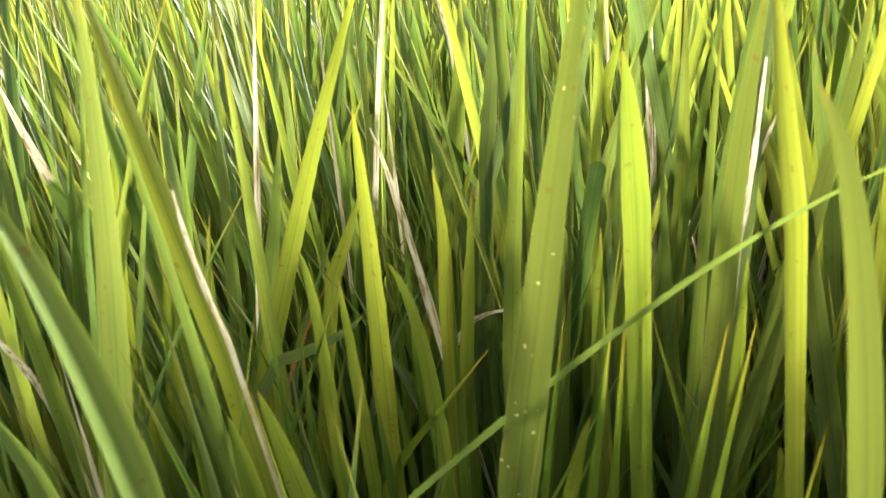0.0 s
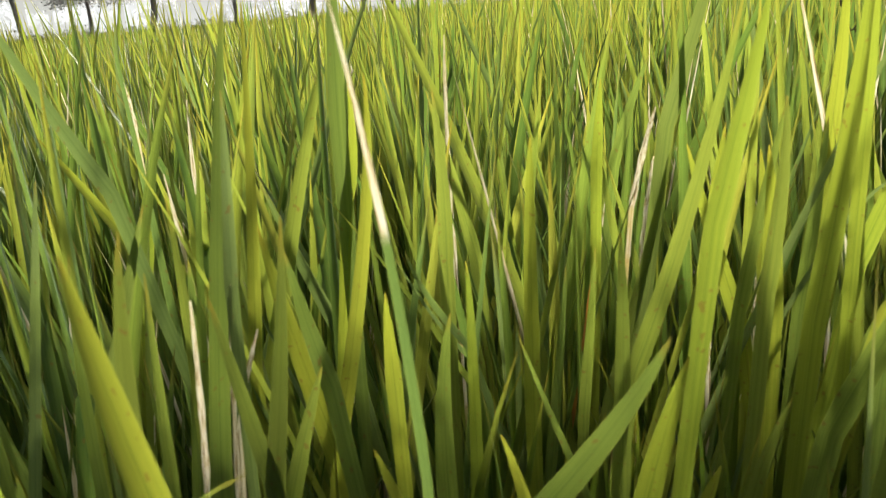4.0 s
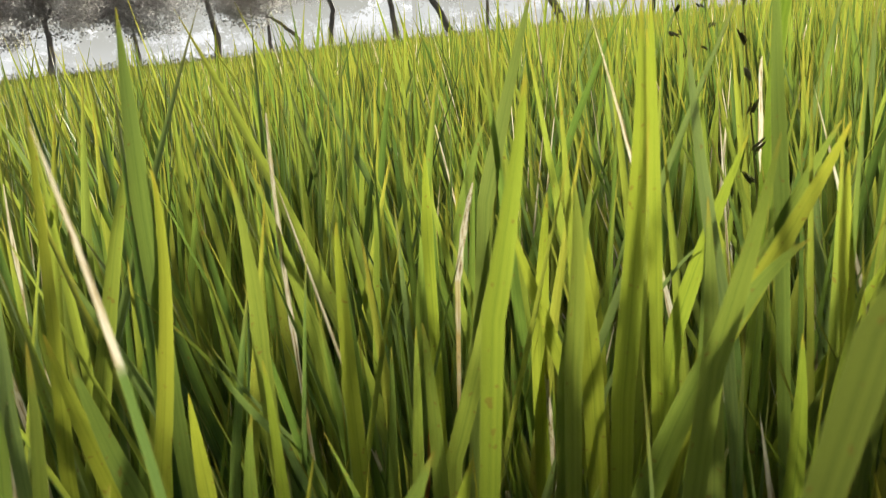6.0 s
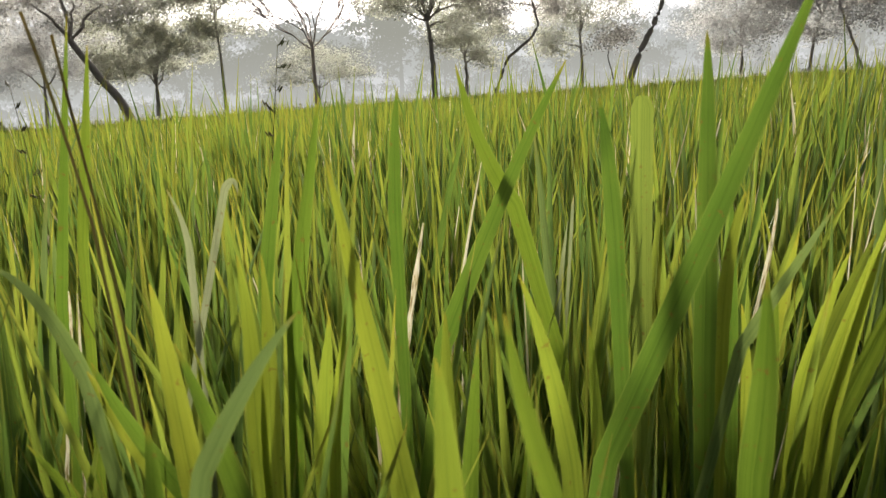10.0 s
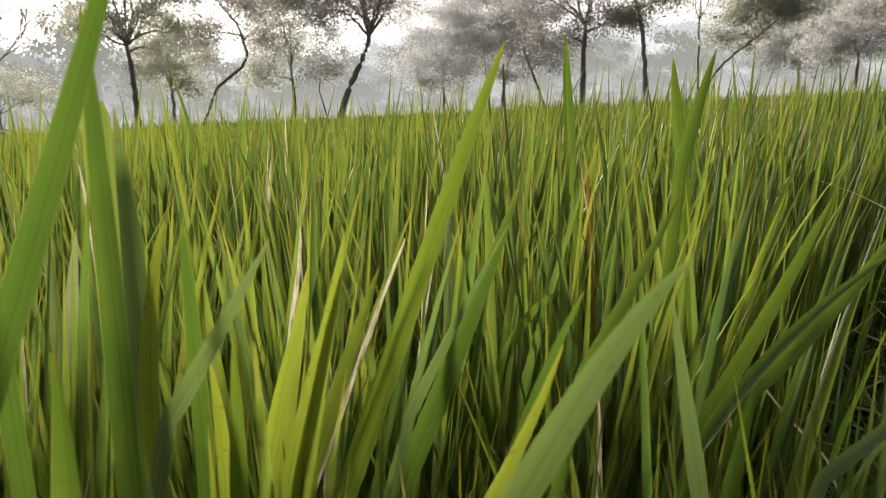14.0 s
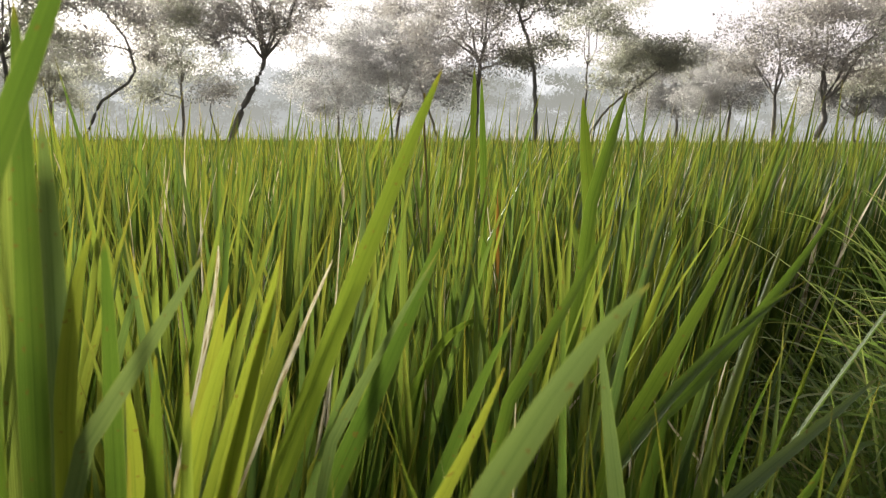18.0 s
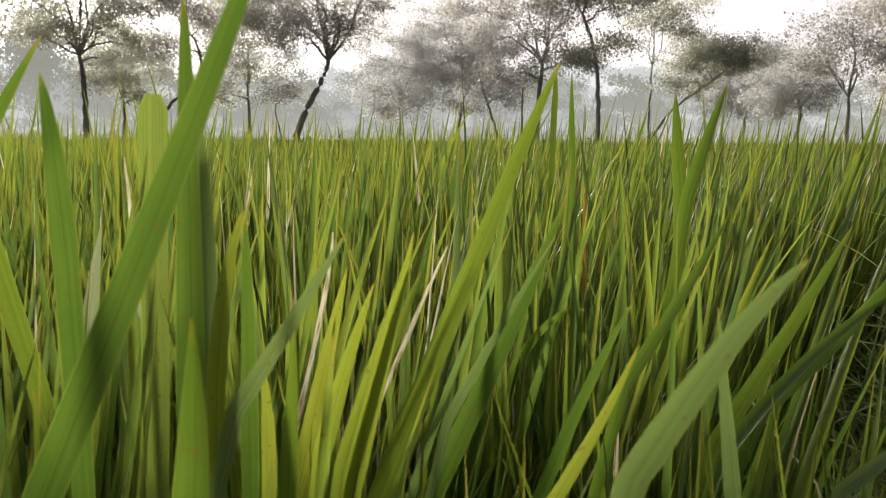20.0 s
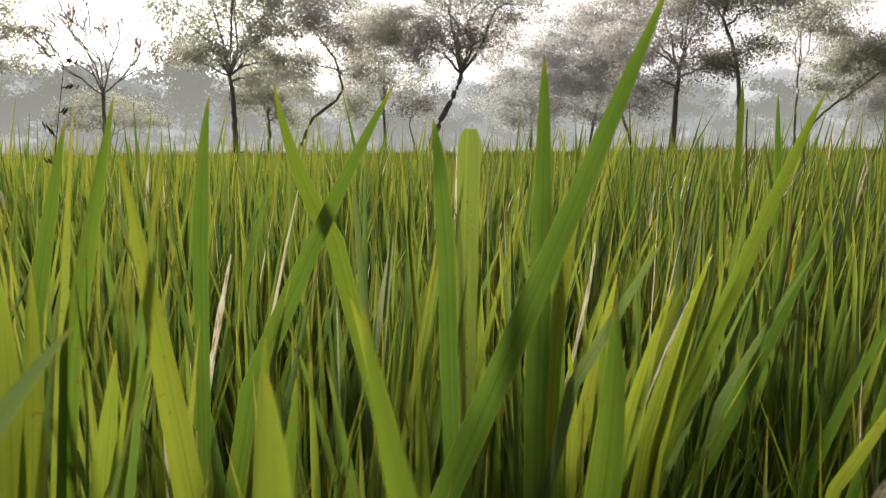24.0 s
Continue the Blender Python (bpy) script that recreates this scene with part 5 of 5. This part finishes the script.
blade("G", (-0.682, -0.145, 0.689), (-0.680, -0.138, 0.646), (-0.676, -0.130, 0.604), 11.6, -20)
blade("Y", (-0.421, 0.117, 0.662), (-0.421, 0.116, 0.618), (-0.424, 0.115, 0.565), 10.0, -64)
blade("G", (-0.476, 0.126, 0.721), (-0.478, 0.125, 0.645), (-0.481, 0.124, 0.549), 12.4, -83)
blade("D", (-0.616, 0.093, 0.735), (-0.622, 0.088, 0.708), (-0.628, 0.083, 0.670), 5.8, -32)
blade("D", (-0.589, 0.177, 0.602), (-0.588, 0.178, 0.559), (-0.586, 0.179, 0.513), 6.1, -64)
blade("P", (-0.270, 0.511, 0.810), (-0.272, 0.510, 0.820), (-0.278, 0.507, 0.815), 6.0, -43)
blade("P", (-0.304, 0.475, 0.820), (-0.296, 0.478, 0.793), (-0.295, 0.479, 0.767), 6.0, -77)
blade("Y", (-0.546, 0.192, 0.818), (-0.546, 0.192, 0.763), (-0.549, 0.190, 0.704), 10.0, -58)
blade("Y", (-0.599, 0.148, 0.718), (-0.604, 0.144, 0.661), (-0.608, 0.139, 0.588), 12.7, -45)
blade("Y", (-0.582, 0.163, 0.699), (-0.580, 0.166, 0.655), (-0.578, 0.167, 0.606), 12.0, -34)
blade("Y", (-0.475, 0.179, 0.754), (-0.494, 0.167, 0.697), (-0.512, 0.155, 0.634), 12.0, -48)
blade("G", (-0.518, 0.151, 0.707), (-0.524, 0.147, 0.636), (-0.535, 0.138, 0.548), 14.6, -52)
blade("Y", (-0.401, 0.265, 0.756), (-0.404, 0.264, 0.722), (-0.407, 0.263, 0.691), 8.0, -70)
blade("Y", (-0.411, 0.262, 0.677), (-0.435, 0.253, 0.624), (-0.481, 0.232, 0.512), 9.2, -52)
blade("G", (-0.393, 0.215, 0.679), (-0.403, 0.212, 0.617), (-0.415, 0.207, 0.541), 12.0, -73)
blade("D", (-0.605, 0.142, 0.600), (-0.605, 0.142, 0.566), (-0.605, 0.143, 0.526), 4.8, -46)
blade("D", (-0.367, 0.223, 0.672), (-0.370, 0.222, 0.628), (-0.377, 0.220, 0.552), 4.5, -57)
blade("G", (-0.670, -0.045, 0.762), (-0.669, -0.043, 0.710), (-0.670, -0.044, 0.658), 9.9, -31)
blade("B", (-0.283, 1.344, 0.608), (-0.233, 1.356, 0.500), (-0.176, 1.367, 0.348), 25.8, -69)
blade("B", (-0.214, 1.069, 0.585), (-0.177, 1.078, 0.543), (-0.147, 1.085, 0.498), 15.8, -75)
blade("E", (0.348, 0.775, 0.685), (0.310, 0.789, 0.663), (0.276, 0.799, 0.594), 11.6, -83)
blade("O", (0.221, 1.421, 0.618), (0.181, 1.425, 0.542), (0.119, 1.429, 0.439), 28.4, -86)
blade("E", (0.332, 0.507, 0.797), (0.313, 0.517, 0.752), (0.286, 0.530, 0.696), 7.9, -123)
blade("Y", (0.252, 0.436, 0.744), (0.235, 0.443, 0.701), (0.213, 0.452, 0.655), 7.4, -104)
blade("Y", (0.142, 0.522, 0.759), (0.128, 0.524, 0.718), (0.114, 0.526, 0.666), 10.2, -92)
blade("Y", (0.160, 0.519, 0.773), (0.143, 0.522, 0.718), (0.125, 0.524, 0.658), 9.5, -103)

KINDS = {"G": M_BROAD, "O": M_OLIVE, "E": M_DEEP, "S": M_SCARRED, "P": M_PALE, "Y": M_YELLOW, "B": M_BLUE, "D": M_DEAD, "H": M_HALF, "R": M_RUST, "C": M_CUT, "M": M_SEED}
KIND_LABEL = {"D": "dead straw-coloured blade", "H": "green blade with a dried pale end", "R": "rust-brown dry blade", "Y": "bright yellow-green blade", "B": "dull grey-green blade", "P": "pale grey withered blade", "S": "broad olive-green blade with pale scars", "M": "dark dry weed stem"}


def near_blade(kind, tip, middle, low, width, facing, rng):
    """The mesh of one blade, bent through its middle, from a point a little below the low one."""
    ctrl = 2 * middle - 0.5 * (tip + low)
    s = np.linspace(0, 1, 15)[:, None]
    c = low * (1 - s) ** 2 + 2 * ctrl * s * (1 - s) + tip * s ** 2
    d = c[0] - c[1]
    d /= np.linalg.norm(d)
    d = d * 0.6 + np.array([0, 0, -0.8])
    d /= np.linalg.norm(d)
    more = max(0.05, min(0.3, (low[2] - 0.28)))
    c = np.concatenate([c[0] + d * np.linspace(more, more / 4, 4)[:, None], c])
    tan = np.gradient(c, axis=0)
    tan /= np.linalg.norm(tan, axis=1, keepdims=True)
    n0 = np.array([math.cos(facing), math.sin(facing), 0.1])
    side = np.cross(tan, n0)
    side /= np.linalg.norm(side, axis=1, keepdims=True)
    k = len(c)
    tw = rng.normal(0, 0.25) * np.linspace(0, 1, k)[:, None]
    nrm = np.cross(side, tan)
    side = side * np.cos(tw) + nrm * np.sin(tw)
    nrm = np.cross(side, tan)
    u = np.linspace(0, 1, k)
    if kind == "C":
        half = 0.5 * width * np.minimum(1, 0.5 + 1.5 * u) * np.where(u > 0.97, 0.55, 1)
    elif kind == "M":
        half = np.full(k, 0.5 * min(width, 0.0019))
    elif kind in "DR":
        half = 0.30 * width * (np.minimum(1, 0.6 + 1.2 * u)) * (1 - u ** 5) * (1 + 0.25 * np.sin(u * 23 + tip[0] * 90)) + 0.0004
    else:
        half = 0.53 * width * np.minimum(1, 0.6 + 1.4 * u) * np.maximum(0, 1 - u ** 1.75) ** 0.85 + 0.0002
    fold = rng.uniform(0.18, 0.5) * (1 if rng.random() < 0.8 else -0.6)
    return ribbons(c[None], side[None], nrm[None], half[None], fold), c[0]


def near_plants():
    rng = np.random.default_rng(91)
    plants = {}
    for kind, tip, middle, low, width, facing in NEAR_BLADES:
        geo, foot = near_blade(kind, tip, middle, low, width, facing, rng)
        cell = (round(foot[0] / 0.15), round(foot[1] / 0.15))
        plants.setdefault(cell, []).append((kind, geo, foot))
    for cell, parts in plants.items():
        mid = np.mean([f for *_, f in parts], 0)
        root = new("rice_plant")
        root.location = (mid[0], mid[1], 0)
        kinds = {k for k, *_ in parts}
        label = "green rice plant with broad upright blades" + (" and dead straw tips" if kinds & set("DH") else "")
        tagged(root, label, "rice plant", "rice plants in the paddy")
        off = np.array([mid[0], mid[1], 0])
        for kind, (v, q, u), foot in parts:
            name = "weed_stem" if kind == "M" else "leaf"
            child(name, mesh_of(name, v - off, q, u, [KINDS[kind]]), root, KIND_LABEL.get(kind, ""))
            base = np.array([*(rng.normal(0, 0.018, 2) + (foot - off)[:2] * 0.5), -0.02])
            top = foot - off + np.array([0, 0, 0.03])
            st = tube([base, 0.5 * (base + top) + rng.normal(0, 0.004, 3), top], [0.0045, 0.0038, 0.002], 6)
            child("stem", mesh_of("stem", *st, [M_LEAF if rng.random() < 0.7 else M_HALF]), root)


near_plants()



def near_rice():
    rng = np.random.default_rng(77)
    xy, _ = hills(0.0, 1.75, -150, 75, 0.14, 34)
    d = clear_of_walk(xy)
    xy = xy[(d > 0.42) & ((beyond_edge(xy) < np.where(xy[:, 1] > 1.15, -0.03, -0.17)) | (xy[:, 0] < 0.3))]
    xy = xy[np.hypot(xy[:, 0] - 0.22, xy[:, 1] - 0.56) > 0.1]
    kinds = [plant_pattern(200 + k, 25, 3) for k in range(16)]
    bias = lean_at(xy, rng)
    for i, (p, b) in enumerate(zip(xy, bias)):
        k = kinds[i % 16]
        turn = math.degrees(math.atan2(p[1], p[0])) + rng.normal(0, 22) + (180 if rng.random() < 0.5 else 0)
        m = pose(p[0], p[1], 0) @ pose(0, 0, 0, 0, math.degrees(b) * 0.75, 0) @ pose(0, 0, 0, 0, 0, turn)
        if i < 16:
            k.matrix_basis = m
        else:
            copy_thing(k, m)


near_rice()


def understory():
    """Young blades and sheaths low down between the near hills and along the field's edge, taller to the right of the walk."""
    xy, rng = hills(0.0, 2.6, -160, 80, 0.12, 61)
    xy = xy[clear_of_walk(xy) > 0.24]
    # crowded so that they block light from the low layer
    n = len(xy) * 52
    p = np.repeat(xy, 52, 0) + rng.normal(0, 0.04, (n, 2))
    high = np.where(rng.random(n) < np.interp(p[:, 0], [-0.55, -0.2], [0.0, 0.75]), rng.uniform(0.48, 0.72, n), rng.uniform(0.34, 0.64, n))
    g = blades(np.c_[p, np.zeros(n)], rng.uniform(0, 6.28, n), np.abs(rng.normal(0, 0.16, n)), np.abs(rng.normal(0.08, 0.22, n)), high, rng.uniform(0.008, 0.014, n), 5, rng, blunt=2.5)
    geo_count[0] = n
    # mostly deep green: the dimness low between plants, put into their colour
    stuff("rice_understory", "short dark green rice shoots between the plants", g, [M_LEAF, M_DEEP, M_BLUE, M_DEAD], [0.14, 0.74, 0.10, 0.02], rng)


understory()


def weed_panicle(tip, foot, seeds, spread, label, wood=M_SEED, grain=1.0):
    """A weed stalk that stands above the rice, with seed sprays near its tip."""
    rng = np.random.default_rng(int(abs(tip[0]) * 1000))
    root = new("weed_stalk")
    root.location = (foot[0], foot[1], 0)
    tagged(root, label, "weed", "weeds in the rice")
    a, c = np.array([0, 0, 0.0]), np.array(tip) - np.array([foot[0], foot[1], 0])
    s = np.linspace(0, 1, 12)[:, None]
    bow = np.array([0.02, 0, 0]) * np.sin(s * math.pi)
    stem = a * (1 - s) + c * s + bow
    child("stem", mesh_of("stem", *tube(stem, np.linspace(0.0013, 0.0004, 12), 5), [wood]), root, "thin dry stem")
    for k in range(seeds):
        u = 1 - 0.22 * k / seeds
        at = c * u + np.array([0.02, 0, 0]) * math.sin(u * math.pi)
        d = np.array([rng.normal(0, 1) , rng.normal(0, 1), 0.25])
        d /= np.linalg.norm(d)
        end = at + d * spread * rng.uniform(0.5, 1.2)
        bits = [tube([at, end], [0.0006, 0.0004], 4)]
        for q in range(5):
            m = at + (end - at) * (0.35 + 0.16 * q) + rng.normal(0, 0.0012, 3)
            ax = d * 0.6 + np.array([0, 0, 0.5])
            ax /= np.linalg.norm(ax)
            bits.append(tube([m - ax * 0.0042, m - ax * 0.002, m + ax * 0.0015, m + ax * 0.0055], [0.0003, 0.0009 * grain, 0.0010 * grain, 0.0003], 5))
        spray = child("seed_spray", mesh_of("seed_spray", *bits[0], [wood]), root, "fine seed spray")
        for bit in bits[1:]:
            child("seed", mesh_of("seed", *bit, [wood]), spray)


weed_panicle((-0.460, 1.012, 0.952), (-0.641, 0.926), 7, 0.02, "dark dry weed stalk with small seeds above the rice")
weed_panicle((-0.909, 1.023, 0.931), (-0.878, 1.048), 6, 0.02, "dark dry weed stalk with small seeds above the rice")
weed_panicle((-0.530, 0.301, 0.829), (-0.527, 0.303), 7, 0.008, "dark dry weed stalk with small seeds above the rice")
weed_panicle((-0.775, 0.627, 0.913), (-0.632, 0.768), 7, 0.014, "dark dry weed stalk with small seeds above the rice")


# ---- the grassy bund ----
def bund_grass():
    """Long arching grass on the bund, thickest where the bund runs close by."""
    rng = np.random.default_rng(55)
    P, F = [], []
    for (a, c), many in zip(zip(EDGE[0:-1], EDGE[1:]), (900, 400, 1000, 2100, 2200, 2000, 1900, 1300, 900, 900)):
        d = c - a
        nrm = np.array([d[1], -d[0]]) / np.linalg.norm(d)
        t, o = rng.random(many), 1.15 * rng.random(many) ** 1.25 + 0.17
        P.append(a + t[:, None] * d + o[:, None] * nrm)
        # on the brink the blades hang over towards the field
        F.append(np.where((o < 0.55) & (rng.random(many) < 0.35), math.atan2(-nrm[1], -nrm[0]) + rng.normal(0, 0.7, many), rng.uniform(0, 2 * np.pi, many)))
    p, over = np.concatenate(P), np.concatenate(F)
    keep = clear_of_walk(p) > 0.5
    p, over = p[keep], over[keep]
    n = len(p)
    base = np.c_[p, ground_height(p) - 0.01]
    tufts = 0.8 + 0.3 * np.sin(p[:, 0] * 11 + 2 * np.sin(p[:, 1] * 7)) * np.sin(p[:, 1] * 9.0)
    g = blades(base, over, np.abs(rng.normal(0.1, 0.22, n)), rng.uniform(0.2, 2.4, n), rng.uniform(0.26, 0.62, n) * tufts, rng.uniform(0.005, 0.0105, n), 9, rng, 0.2, 1.2, blunt=2.2)
    geo_count[0] = n
    stuff("bund_grass", "tangled fine green grass with dry stalks on the bund", g, [M_GRASS, M_DEAD], [0.95, 0.05], rng, "grass")


bund_grass()


def grass_tuft(x, y, seed):
    """A tuft of long pale grass whose blades arch over to all sides."""
    rng = np.random.default_rng(seed)
    root = new("grass_tuft")
    z = ground_height(np.array([[x, y]]))[0] - 0.01
    root.location = (x, y, z)
    tagged(root, "tuft of pale green arching grass on the bund", "grass", "grass tufts on the bund")
    n = 11
    base = np.c_[rng.normal(0, 0.025, (n, 2)), np.zeros(n)]
    az, face = rng.uniform(0, 2 * np.pi, n), None
    tilt, curve = np.abs(rng.normal(0.12, 0.15, n)), rng.uniform(0.6, 2.4, n)
    ln, w = rng.uniform(0.36, 0.66, n), rng.uniform(0.006, 0.0115, n)
    for i in range(n):
        s = slice(i, i + 1)
        g = blades(base[s], az[s], tilt[s], curve[s], ln[s], w[s], 12, rng, 0.25, 1.3, face, 2.4, 0.3)
        child("blade", mesh_of("blade", *g, [M_GRASS]), root)
    lean = rng.normal(0, 0.08, 2)
    stalk = [(0, 0, 0), (lean[0] * 0.4, lean[1] * 0.4, 0.2), (lean[0], lean[1], 0.40)]
    child("stalk", mesh_of("stalk", *tube(stalk, [0.0016, 0.0013, 0.0007], 5), [M_STALK]), root, "thin dry straw-coloured stalk")


for x, y, seed in ((1.02, 0.82, 430), (1.14, 0.95, 431), (1.25, 0.88, 432), (1.10, 0.76, 433), (1.32, 1.05, 434), (1.05, 1.02, 435), (1.4, 0.92, 436), (1.2, 1.1, 437)):
    grass_tuft(x, y, seed)
for k in range(22):
    along, off = ((k * 0.618) % 1.0) ** 0.8, 0.10 + 0.62 * ((k * 0.382) % 1.0)
    start, end = np.array([1.0, 1.42]), np.array([2.3, 2.3])
    spot = start + along * (end - start) + off * np.array([0.60, -0.80])
    grass_tuft(float(spot[0]), float(spot[1]), 400 + k)
SEEDING = "pale seeding grass stalk at the edge of the bund"
for x, y, h, lean in ((1.93, 1.83, 0.80, 0.10), (1.75, 1.72, 0.62, 0.06), (1.55, 1.62, 0.55, -0.04), (1.28, 1.5, 0.52, 0.05), (1.24, 1.16, 0.42, 0.12), (2.3, 2.3, 0.72, 0.05), (2.6, 2.5, 0.7, -0.06)):
    weed_panicle((x + lean, y - lean * 0.4, h), (x, y), 9, 0.05, SEEDING, M_STALK, 0.9)
